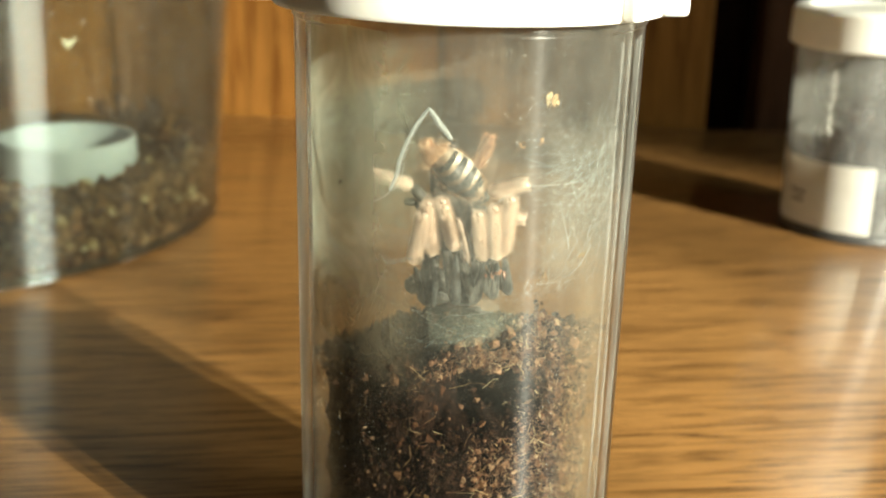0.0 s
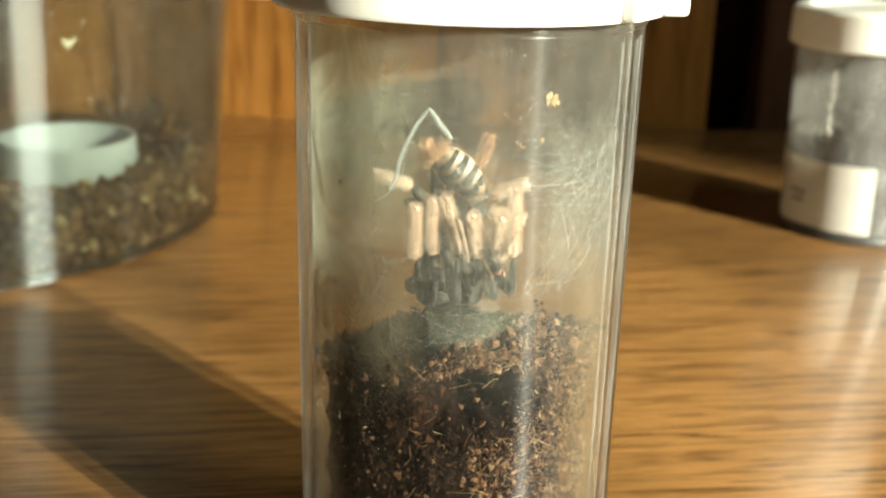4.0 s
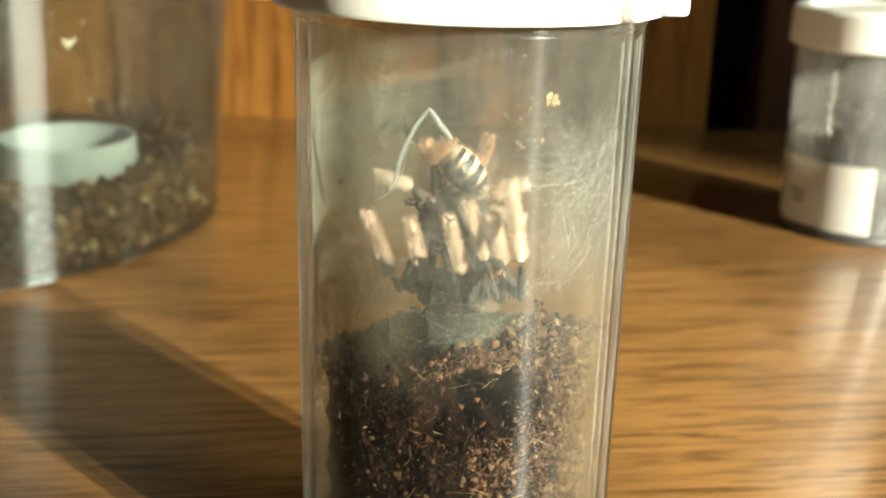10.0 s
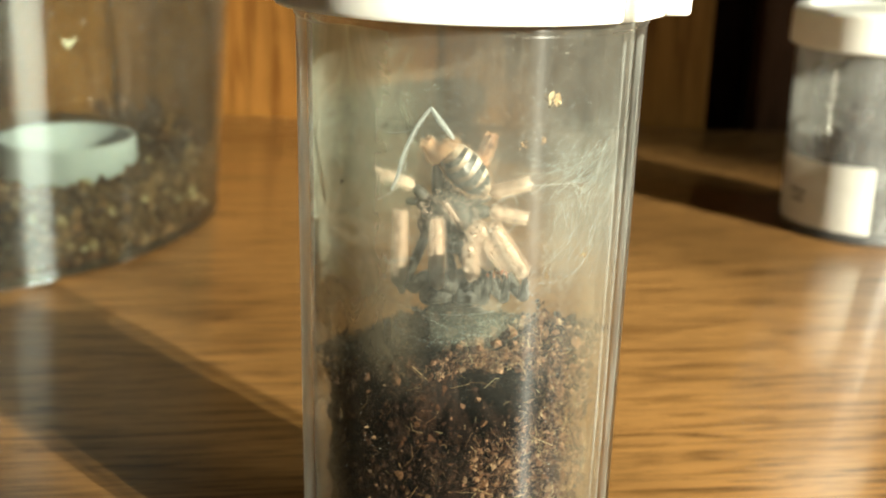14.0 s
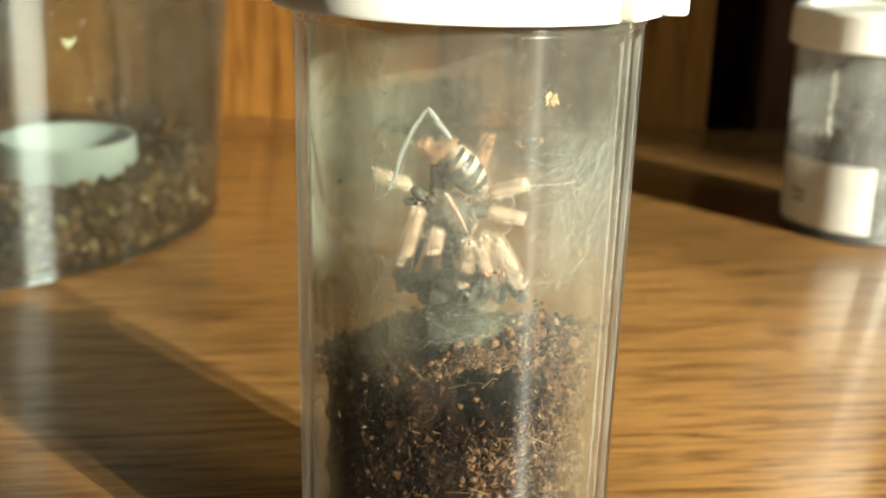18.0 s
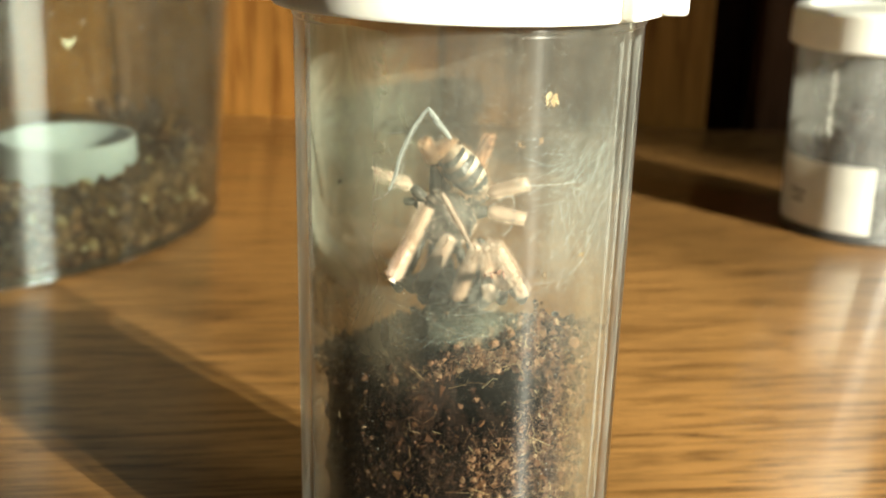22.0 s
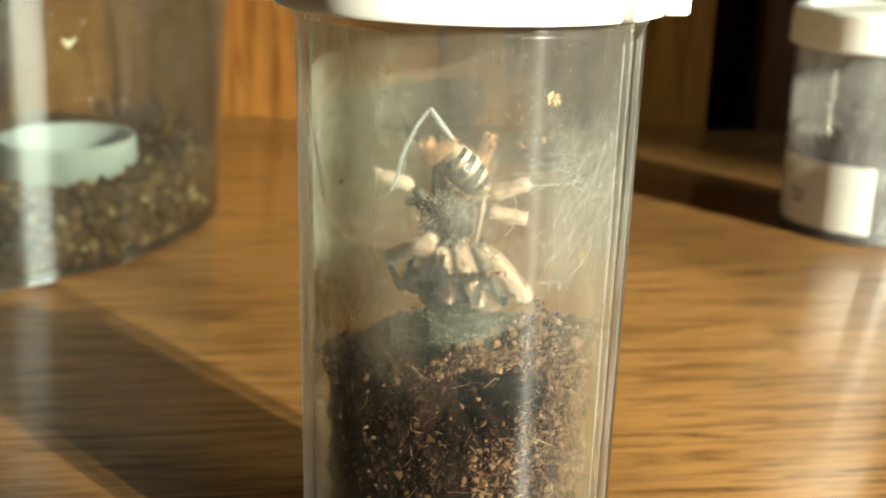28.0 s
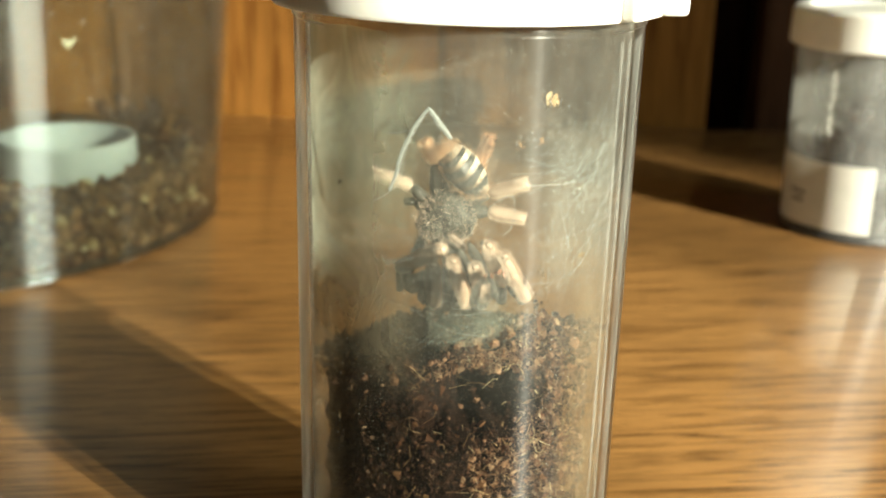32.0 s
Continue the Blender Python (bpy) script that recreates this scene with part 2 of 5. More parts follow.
def hair_material(name, root, tip, rough=0.55, scale=900.0, glow=0.0):
    m, tree, b = material(name, rough)
    b.inputs["Subsurface Weight"].default_value, b.inputs["Subsurface Scale"].default_value = glow, 1.0
    b.inputs["Subsurface Radius"].default_value = (0.0016, 0.0012, 0.0009)
    b.inputs["Specular IOR Level"].default_value = 0.12 if rough > 0.8 else 0.45
    n = noise_tex(tree, coords(tree, (1, 1, 0.18)), scale * 2.2, 4, 0.7)
    tree.links.new(ramp(tree, n, (0.36, root), (0.62, tip)), b.inputs["Base Color"])
    bump(tree, b, n, 0.5, 0.0003)
    return m


TAN_HAIR = hair_material("tan bristle", (0.66, 0.52, 0.42), (0.74, 0.61, 0.50), 0.9, 900.0)
FEELER_HAIR = hair_material("pale brown bristle", (0.28, 0.21, 0.165), (0.46, 0.37, 0.30), 0.85)
ORANGE_HAIR = hair_material("orange bristle", (0.48, 0.27, 0.14), (0.74, 0.52, 0.34))
RUST_HAIR = hair_material("rusty bristle", (0.22, 0.10, 0.05), (0.52, 0.30, 0.16))
BLACK_SHELL = hair_material("black glossy shell", (0.014, 0.016, 0.017), (0.05, 0.054, 0.052), 0.28)
DUSKY_SHELL = hair_material("dusky green black shell", (0.012, 0.012, 0.010), (0.070, 0.068, 0.055), 0.6, 700.0)
FLANKS, flank_tree, flank = material("brown back with cream flank", 0.5)
flank_axis = flank_tree.nodes.new("ShaderNodeSeparateXYZ")
flank_tree.links.new(coords(flank_tree, (300, 300, 300)), flank_axis.inputs[0])
flank_noise = node(flank_tree, "ShaderNodeMath")
flank_noise.operation = "ADD"
flank_tree.links.new(flank_axis.outputs["X"], flank_noise.inputs[0])
flank_tree.links.new(noise_tex(flank_tree, coords(flank_tree), 1400.0, 4), flank_noise.inputs[1])
flank_tree.links.new(ramp(flank_tree, flank_noise.outputs[0], (0.0, (0.06, 0.045, 0.032)), (0.45, (0.12, 0.085, 0.06)), (0.70, (0.30, 0.23, 0.16)), (1.0, (0.72, 0.67, 0.57))), flank.inputs["Base Color"])
LABEL_PAPER = white_plastic("label paper", (0.86, 0.85, 0.80), 0.35)
INK = white_plastic("faded ink", (0.30, 0.29, 0.27), 0.0)
RED_BIT = hair_material("reddish shed shell", (0.13, 0.05, 0.03), (0.26, 0.12, 0.07))
AMBER_BIT = hair_material("amber shed skin", (0.22, 0.11, 0.04), (0.42, 0.24, 0.10))


# ---- building helpers ----
def part(name, bm, mat, parent=None, label="", smooth=True):
    """Links a bmesh as one mesh object, under a thing or a part where one is given."""
    me = bpy.data.meshes.new(name)
    bm.to_mesh(me)
    bm.free()
    for mt in (mat if isinstance(mat, (list, tuple)) else (mat,)):
        me.materials.append(mt)
    if smooth:
        me.shade_smooth()
        me.set_sharp_from_angle(angle=radians(38))
    ob = new(name, me)
    if parent is not None:
        ob.parent = parent
    if label:
        ob["label"] = label
    return ob


def thing(name, m, label, category, group="", kind=""):
    ob = new(name)
    ob.empty_display_size = 0.01
    ob.matrix_world = m
    return tagged(ob, label, category, group, kind)


def box(x0, x1, y0, y1, z0, z1, bevel=0.0, seg=2):
    bm = bmesh.new()
    bmesh.ops.create_cube(bm, size=1.0, matrix=Matrix.Translation(((x0 + x1) / 2, (y0 + y1) / 2, (z0 + z1) / 2)) @ Matrix.Diagonal((x1 - x0, y1 - y0, z1 - z0, 1)))
    if bevel:
        bmesh.ops.bevel(bm, geom=bm.edges[:], offset=bevel, segments=seg, profile=0.5, affect="EDGES")
    return bm


def lathe(profile, seg=96, close=False, materials=None):
    """Turns a profile of (radius, height) pairs round the z axis."""
    bm = bmesh.new()
    rings = []
    for radius, z in profile:
        if radius <= 0:
            rings.append([bm.verts.new((0, 0, z))])
        else:
            rings.append([bm.verts.new((radius * math.cos(a), radius * math.sin(a), z)) for a in (2 * math.pi * i / seg for i in range(seg))])
    pairs = list(zip(rings, rings[1:])) + ([(rings[-1], rings[0])] if close else [])
    for k, (lo, hi) in enumerate(pairs):
        for i in range(seg):
            j = (i + 1) % seg
            if len(lo) == 1 and len(hi) == 1:
                continue
            if len(lo) == 1:
                f = bm.faces.new((lo[0], hi[j], hi[i]))
            elif len(hi) == 1:
                f = bm.faces.new((lo[i], lo[j], hi[0]))
            else:
                f = bm.faces.new((lo[i], lo[j], hi[j], hi[i]))
            if materials:
                f.material_index = materials[k]
    return bm


def tube(bm, points, radii, sides=6):
    """A tapered tube along points, added to bm."""
    rings = []
    for i, p in enumerate(points):
        way = (points[min(i + 1, len(points) - 1)] - points[max(i - 1, 0)]).normalized()
        side = way.orthogonal().normalized()
        over = way.cross(side)
        rings.append([bm.verts.new(p + radii[i] * (math.cos(a) * side + math.sin(a) * over)) for a in (2 * math.pi * k / sides for k in range(sides))])
    # neighbouring rings may start at different angles, so join each to its nearest turn
    for lo, hi in zip(rings, rings[1:]):
        best = min(range(sides), key=lambda s: sum((lo[k].co - hi[(k + s) % sides].co).length for k in range(sides)))
        for k in range(sides):
            bm.faces.new((lo[k], lo[(k + 1) % sides], hi[(k + 1 + best) % sides], hi[(k + best) % sides]))
    bm.faces.new(rings[0][::-1])
    bm.faces.new(rings[-1])


def spline(points, steps):
    """A smooth line through points."""
    pts = [Vector(p) for p in points]
    pts = [2 * pts[0] - pts[1]] + pts + [2 * pts[-1] - pts[-2]]
    line = []
    for i in range(1, len(pts) - 2):
        a, b, c, d = pts[i - 1:i + 3]
        for k in range(steps):
            u = k / steps
            line.append(0.5 * (2 * b + (c - a) * u + (2 * a - 5 * b + 4 * c - d) * u * u + (3 * b - a - 3 * c + d) * u ** 3))
    return line + [pts[-2]]


def shards(spots, sizes, rng, flat=0.6):
    """Many small uneven crumbs in one mesh, by their centres and sizes."""
    base = np.array([(0, 0, 1), (0.9, 0, 0.1), (0.28, 0.86, 0), (-0.72, 0.5, 0.12), (-0.72, -0.5, -0.1), (0.28, -0.86, 0.05), (0, 0, -1)])
    faces = [(0, i, i % 5 + 1) for i in range(1, 6)] + [(6, i % 5 + 1, i) for i in range(1, 6)]
    verts, polys = [], []
    for k, (spot, size) in enumerate(zip(spots, sizes)):
        q = Euler(rng.uniform(0, 6.28, 3)).to_matrix()
        v = base * rng.uniform(0.6, 1.3, (7, 1)) * np.array((1.0, rng.uniform(0.5, 1.0), rng.uniform(flat * 0.6, flat * 1.4))) * size
        verts += [tuple(np.array(spot) + np.array(q) @ p) for p in v]
        polys += [tuple(i + 7 * k for i in f) for f in faces]
    me = bpy.data.meshes.new("crumbs")
    me.from_pydata(verts, [], polys)
    return me


def stuff(name, me, mat, label, category):
    me.materials.append(mat)
    return tagged(new(name, me), label, category, "", "stuff")


def fibres(spots, lengths, radius, rng, out=None):
    """Many thin bent straws in one mesh."""
    verts, polys = [], []
    for spot, length in zip(spots, lengths):
        d = Vector(rng.normal(0, 1, 3)).normalized()
        if out is not None:
            n = out(spot)
            d = (d - n * d.dot(n) * 0.85).normalized()
        bend = Vector(rng.normal(0, 1, 3)) * length * 0.16
        side = d.orthogonal().normalized()
        over = d.cross(side)
        r = radius * rng.uniform(0.5, 1.5)
        first = len(verts)
        for u in (-0.5, 0.0, 0.5):
            c = Vector(spot) + d * length * u + bend * (1 - 4 * u * u)
            verts += [tuple(c + r * (math.cos(a) * side + math.sin(a) * over)) for a in (0, 2.1, 4.2)]
        for k in (0, 3):
            polys += [(first + k + i, first + k + (i + 1) % 3, first + k + 3 + (i + 1) % 3, first + k + 3 + i) for i in range(3)]
        polys += [(first + 2, first + 1, first), (first + 6, first + 7, first + 8)]
    me = bpy.data.meshes.new("fibres")
    me.from_pydata(verts, [], polys)
    return me


# ---- the room and the shelf ----
RX0, RX1, RY0, RY1, RZ0, RZ1 = -1.6, 1.5, -2.0, 0.46, -0.76, 1.7
tagged(part("floor", box(RX0, RX1, RY0, RY1, RZ0 - 0.1, RZ0), FLOOR_WOOD, smooth=False), "brown wooden floor of the room", "floor", kind="structure")
tagged(part("ceiling", box(RX0 - 0.1, RX1 + 0.1, RY0 - 0.1, RY1 + 0.1, RZ1, RZ1 + 0.1), CEILING_PAINT, smooth=False), "plain pale ceiling", "ceiling", kind="structure")
tagged(part("wall_west", box(RX0 - 0.1, RX0, RY0 - 0.1, RY1 + 0.1, RZ0, RZ1), PLASTER, smooth=False), "plain painted wall", "wall", kind="structure")
tagged(part("wall_south", box(RX0, RX1, RY0 - 0.1, RY0, RZ0, RZ1), PLASTER, smooth=False), "plain painted wall", "wall", kind="structure")
tagged(part("wall_north", box(RX0, RX1, RY1, RY1 + 0.1, RZ0, RZ1), PLASTER, smooth=False), "plain painted wall behind the panelling", "wall", kind="structure")
# unseen openings; their edges are set by where sun and shade should fall
WY0, WY1, WZ0, WZ1 = -0.75, -0.28, -0.29, 0.77
SY0, SY1 = -1.610, -1.046
DZ0, DZ1 = -0.74, 0.86
bm = bmesh.new()
for a in ((RY0 - 0.1, SY0, RZ0, RZ1), (SY1, WY0, RZ0, RZ1), (WY1, RY1 + 0.1, RZ0, RZ1), (WY0, WY1, RZ0, DZ0), (WY0, WY1, DZ1, RZ1), (SY0, SY1, RZ0, WZ0), (SY0, SY1, WZ1, RZ1)):
    bmesh.ops.create_cube(bm, size=1.0, matrix=Matrix.Translation((RX1 + 0.05, (a[0] + a[1]) / 2, (a[2] + a[3]) / 2)) @ Matrix.Diagonal((0.1, a[1] - a[0], a[3] - a[2], 1)))
tagged(part("wall_east", bm, PLASTER, smooth=False), "unseen painted wall with two tall openings added for the light", "wall", kind="structure")
frame_paint = white_plastic("window frame paint", (0.80, 0.80, 0.78), 0.0)
# unseen door, added as a setting for the two daylight lamps
window = thing("assumed_door", pose(RX1 + 0.05, 0, 0), "unseen white door added round the daylight lamps, with a solid middle panel", "window", kind="structure")
for a in ((WY0, WY0 + 0.05, DZ0, DZ1), (WY1 - 0.05, WY1, DZ0, DZ1), (WY0 + 0.05, WY1 - 0.05, DZ0, DZ0 + 0.05), (WY0 + 0.05, WY1 - 0.05, DZ1 - 0.05, DZ1)):
    part("assumed_frame", box(-0.03, 0.03, a[0], a[1], a[2], a[3], 0.004), frame_paint, window)
part("added_middle_panel", box(-0.02, 0.02, WY0 + 0.05, WY1 - 0.05, -0.47, 0.26, 0.004), frame_paint, window)

# unseen window, added to shape the sunlight on the table and vial
side = thing("assumed_window", pose(RX1 + 0.05, 0, 0), "unseen white framed window added to shape the low sun", "window", kind="structure")
for a in ((SY0, SY0 + 0.05, WZ0, WZ1), (SY1 - 0.05, SY1, WZ0, WZ1), (SY0 + 0.05, SY1 - 0.05, WZ0, WZ0 + 0.05), (SY0 + 0.05, SY1 - 0.05, WZ1 - 0.05, WZ1)):
    part("assumed_frame", box(-0.03, 0.03, a[0], a[1], a[2], a[3], 0.004), frame_paint, side)

# unseen bars added here to shade the left tabletop and its near corner
for y in (-1.397, -1.223):
    part("shade_bar_holder", box(-0.008, 0.008, y - 0.002, y + 0.002, WZ0 + 0.05, WZ1 - 0.05, 0.001), frame_paint, side)
part("shade_bar", box(-0.008, 0.008, -1.395, -1.225, 0.618, 0.641, 0.003), frame_paint, side)
part("shade_bar", box(-0.008, 0.008, -1.560, -1.454, 0.606, 0.652, 0.003), frame_paint, side)
# unseen panels added to keep the sun off the panelling behind the vial
part("shade_panel", box(-0.008, 0.008, -1.132, SY1 - 0.05, 0.590, WZ1 - 0.05, 0.002), frame_paint, side)
part("shade_panel", box(-0.008, 0.008, -1.186, -1.133, 0.629, WZ1 - 0.05, 0.002), frame_paint, side)
part("shade_bar_holder", box(-0.008, 0.008, -1.500, -1.496, WZ0 + 0.05, 0.606, 0.001), frame_paint, side)

# tabletop
tagged(part("tabletop", box(-0.75, 0.175, -0.16, 0.405, -0.028, 0.0, 0.004, 3), TABLE_WOOD), "polished brown oak tabletop with long dark grain", "table", kind="structure")
for x in (-0.70, 0.14):
    tagged(part("table_support", box(x - 0.02, x + 0.02, -0.12, 0.38, RZ0, -0.028, 0.003), BROWN_WOOD), "brown wooden side support below the tabletop", "table leg")

# panelling behind the tabletop
panelling = thing("back_panelling", pose(0, 0.405, 0), "warm oak panelling with upright boards behind the table", "panelling", kind="structure")
EDGES = [-0.75, -0.62, -0.49, -0.36, -0.235, -0.115, -0.003, 0.090]
for a, b in zip(EDGES, EDGES[1:]):
    part("board", box(a + 0.0006, b - 0.0006, 0.0, 0.022, -0.03, 0.60, 0.001), WALL_WOOD, panelling)
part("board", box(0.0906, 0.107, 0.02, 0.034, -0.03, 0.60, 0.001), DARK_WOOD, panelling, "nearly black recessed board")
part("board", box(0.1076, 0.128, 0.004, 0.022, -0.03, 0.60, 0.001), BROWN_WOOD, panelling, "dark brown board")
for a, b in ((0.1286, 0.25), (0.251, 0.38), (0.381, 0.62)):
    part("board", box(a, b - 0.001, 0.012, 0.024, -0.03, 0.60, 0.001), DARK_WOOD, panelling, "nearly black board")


# ---- the vial ----
VX, VY = 0.00203, 0.12057
RING_Z, R_RING, TAPER = 0.0671, 0.0175, 0.0078


def vial_radius(z):
    return R_RING + TAPER * (z - RING_Z)


vial = thing("vial", pose(VX, VY, 0), "clear plastic vial with a white snap lid, hazy with silk", "vial")
WALL_T = 0.0011
prof = [(vial_radius(0) - 0.0008, 0.0), (vial_radius(0.0008), 0.0008), (vial_radius(0.034), 0.034), (vial_radius(0.0668), 0.0668),
        (vial_radius(0.067) + 0.00018, 0.0670), (vial_radius(0.0673) + 0.00018, 0.0674), (vial_radius(0.0676), 0.0676), (vial_radius(0.074), 0.074),
        (vial_radius(0.074) - WALL_T, 0.074), (vial_radius(0.034) - WALL_T, 0.034), (vial_radius(0.003) - WALL_T, 0.003), (vial_radius(0.002) - 0.003, 0.0016), (0, 0.0016)]
bm = lathe(prof + [], 128, materials=[0] * 8 + [1] * 4)
part("wall", bm, (VIAL_OUTER, VIAL_INNER), vial, "clear tapered plastic wall, dusty and scratched")
part("base", lathe([(0, 0.0003), (vial_radius(0) - 0.0012, 0.0003), (vial_radius(0) - 0.0012, 0.0013), (0, 0.0013)], 64), VIAL_OUTER, vial)
LID_Z = 0.0681
lid = part("lid", lathe([(0.0166, LID_Z + 0.0006), (0.0190, LID_Z + 0.0002), (0.0195, LID_Z), (0.0198, LID_Z + 0.0004), (0.0197, LID_Z + 0.0065),
                         (0.0193, LID_Z + 0.0072), (0.0165, LID_Z + 0.0076), (0.0160, LID_Z + 0.0066), (0, LID_Z + 0.0066)], 128), LID_WHITE, vial, "white snap lid")
bm = box(0.0, 0.0026, -0.007, 0.005, 0.0, 0.0064, 0.0005, 3)
for v in bm.verts:
    v.co.y *= 1 - 45 * v.co.x
tab = part("thumb_tab", bm, LID_WHITE, lid, "white thumb tab")
tab.matrix_local = pose(0.0186, -0.002, LID_Z + 0.0001, 0, 0, -8)
bm = box(0.0, 0.0040, -0.004, 0.004, 0.0, 0.0064, 0.0006, 3)
for v in bm.verts:
    v.co.y *= 1 - 50 * v.co.x
tab = part("hinge_tab", bm, LID_WHITE, lid, "white hinge tab")
tab.matrix_local = pose(-0.0184, -0.002, LID_Z + 0.0003, 0, 0, 186)
tab = part("rib", box(-0.0008, 0.0008, -0.0015, 0.0, 0.0002, 0.0066, 0.0003), LID_WHITE, lid)
tab.matrix_local = pose(0.0197 * math.sin(radians(44)), -0.0197 * math.cos(radians(44)), LID_Z, 0, 0, 44)


# ---- the substrate in the vial ----
def soil_top(x, y):
    """The height of the peat at a place, measured from the vial's axis."""
    lean = 0.0360 + 0.10 * x - 0.25 * (y + 0.0162)
    hump = 0.0030 * math.exp(-((x - 0.0080) ** 2 + (y + 0.0125) ** 2) / 2.6e-5)
    dip = -0.0020 * math.exp(-((x + 0.013) ** 2 + (y + 0.009) ** 2) / 3e-5)
    mound = 0.0046 * math.exp(-(x + 0.0008) ** 2 / 5e-5 - y * y / 8e-5)
    rough = 0.0011 * noise.noise(Vector((x * 300, y * 300, 1.0))) + 0.0007 * noise.noise(Vector((x * 800, y * 800, 4.0)))
    return lean + hump + dip + mound + rough


def hollow(x, z):
    """The dug out gallery along the front wall: 1 in its middle, 0 away from it."""
    wobble = 0.0012 * noise.noise(Vector((x * 400, z * 400, 2.0)))
    return math.exp(-(((x - 0.0024 + wobble) / 0.0052) ** 4 + ((z - 0.0302 - 0.05 * x + wobble) / 0.0029) ** 4))


def dryness(x, z):
    """1 where the peat has dried to a tan crust, 0 where it is damp."""
    crust = 0.95 * math.exp(-(((x - 0.0042) / 0.0068) ** 4 + ((z - 0.0366 - 0.15 * (x - 0.004)) / 0.0034) ** 4))
    edge = 0.8 / (1 + math.exp(-(x - 0.0098) / 0.0010))
    foot = 0.38 * math.exp(-((x - 0.0060) / 0.0046) ** 4 - ((z - 0.0238) / 0.0034) ** 4)
    corner = 0.22 * math.exp(-((x + 0.0095) / 0.0030) ** 2 - ((z - 0.0255) / 0.0025) ** 2)
    return max(crust, edge, foot, corner, 0.03)


def lumps(p, size):
    """Rounded clods of one size: 0 in the middle of a clod, towards 1 in the cracks."""
    return noise.voronoi(p / size)[0][0]


def soil_side(a, z):
    """How far the packed peat reaches from the axis; a hollow is dug into its front."""
    x = 0.0155 * math.sin(a)
    p = Vector((0.0155 * math.sin(a), 0.0155 * math.cos(a), z))
    depth = 0.0130 * max(0.0, math.cos(a)) * hollow(x, z)
    depth += (0.0008 + 0.0014 * dryness(x, z)) * lumps(p, 0.0024) + 0.0008 * lumps(p, 0.0010)
    depth += 0.0016 * (0.5 + 0.5 * noise.noise(Vector((math.sin(a) * 5, math.cos(a) * 5, z * 200))))
    return vial_radius(z) - WALL_T - 0.0005 - max(depth, 0.0)


bm = bmesh.new()
SEG, LAYERS = 300, 110
grid = []
for k in range(LAYERS + 1):
    ring = []
    for i in range(SEG):
        a = 2 * math.pi * i / SEG
        rr = vial_radius(0.03) - WALL_T
        top = soil_top(rr * 0.9 * math.sin(a), -rr * 0.9 * math.cos(a))
        z = 0.0018 + (top - 0.0018) * k / LAYERS
        r = soil_side(a, z)
        ring.append(bm.verts.new((r * math.sin(a), -r * math.cos(a), z)))
    grid.append(ring)
for k in range(1, 30):
    ring = []
    for i in range(SEG):
        a, r = 2 * math.pi * i / SEG, (vial_radius(0.036) - WALL_T - 0.0014) * (1 - k / 30)
        x, y = r * math.sin(a), -r * math.cos(a)
        ring.append(bm.verts.new((x, y, soil_top(x, y) - 0.0009 * lumps(Vector((x, y, 0)), 0.0018))))
    grid.append(ring)
for lo, hi in zip(grid, grid[1:]):
    for i in range(SEG):
        bm.faces.new((lo[i], lo[(i + 1) % SEG], hi[(i + 1) % SEG], hi[i]))
bm.faces.new(grid[0][::-1])
bm.faces.new(grid[-1])
peat = part("substrate", bm, SOIL_CORE)
peat.matrix_world = pose(VX, VY, 0)
tagged(peat, "dark damp peat packed in the vial", "substrate", kind="stuff")


def front_spot(rng, middle, spread, low=0.016, high=0.0425):
    """A place against the front of the packed peat: its angle and height."""
    rr = vial_radius(0.03) - WALL_T
    while True:
        a, z = rng.normal(middle, spread), rng.uniform(low, high)
        if abs(a) < 1.5 and z < soil_top(rr * math.sin(a), -rr * math.cos(a)) + 0.0006:
            return a, z


rng = np.random.default_rng(11)
heaps = {True: ([], []), False: ([], [])}
while len(heaps[True][0]) + len(heaps[False][0]) < 9000:
    a, z = front_spot(rng, 0.15, 0.70)
    x = 0.0155 * math.sin(a)
    dry = rng.random() < dryness(x, z)
    if not dry and rng.random() < 0.35:
        continue
    r = soil_side(a, z) + rng.uniform(-0.0004, 0.0003)
    heaps[dry][0].append((r * math.sin(a), -r * math.cos(a), z))
    heaps[dry][1].append(0.00008 + (0.00056 if dry else 0.00046) * rng.random() ** 3.5)
for _ in range(2600):
    a, r = rng.uniform(-2.2, 2.2), 0.0155 * math.sqrt(rng.uniform(0.1, 1.0))
    x, y = r * math.sin(a), -r * math.cos(a)
    dry = rng.random() < (0.55 if x > -0.002 and y < -0.005 else 0.08)
    heaps[dry][0].append((x, y, soil_top(x, y) + rng.uniform(-0.0003, 0.0005)))
    heaps[dry][1].append(0.00015 + 0.0007 * rng.random() ** 3)
crumbs = stuff("crumb_layer", shards(*heaps[False], rng), DAMP_SOIL, "dark damp peat crumbs in the vial", "substrate")
crumbs.matrix_world = pose(VX, VY, 0)
crust = stuff("crumb_layer", shards(*heaps[True], rng), DRY_SOIL, "dry tan crust of peat and fibre crumbs", "substrate")
crust.matrix_world = pose(VX, VY, 0)
spots, lens = [], []
while len(spots) < 620:
    a, z = front_spot(rng, 0.20, 0.55, 0.020)
    x = 0.0155 * math.sin(a)
    if rng.random() > dryness(x, z) + 0.15 or hollow(x, z) > 0.5:
        continue
    r = soil_side(a, z) - rng.uniform(0.0, 0.0004)
    spots.append((r * math.sin(a), -r * math.cos(a), z))
    lens.append(0.0003 + 0.0006 * rng.random() ** 2)
clods = stuff("clod_layer", shards(spots, lens, rng, 0.9), SOIL, "brown rounded clods in the dry crust of the peat", "substrate")
clods.matrix_world = pose(VX, VY, 0)
spots, lens = [], []
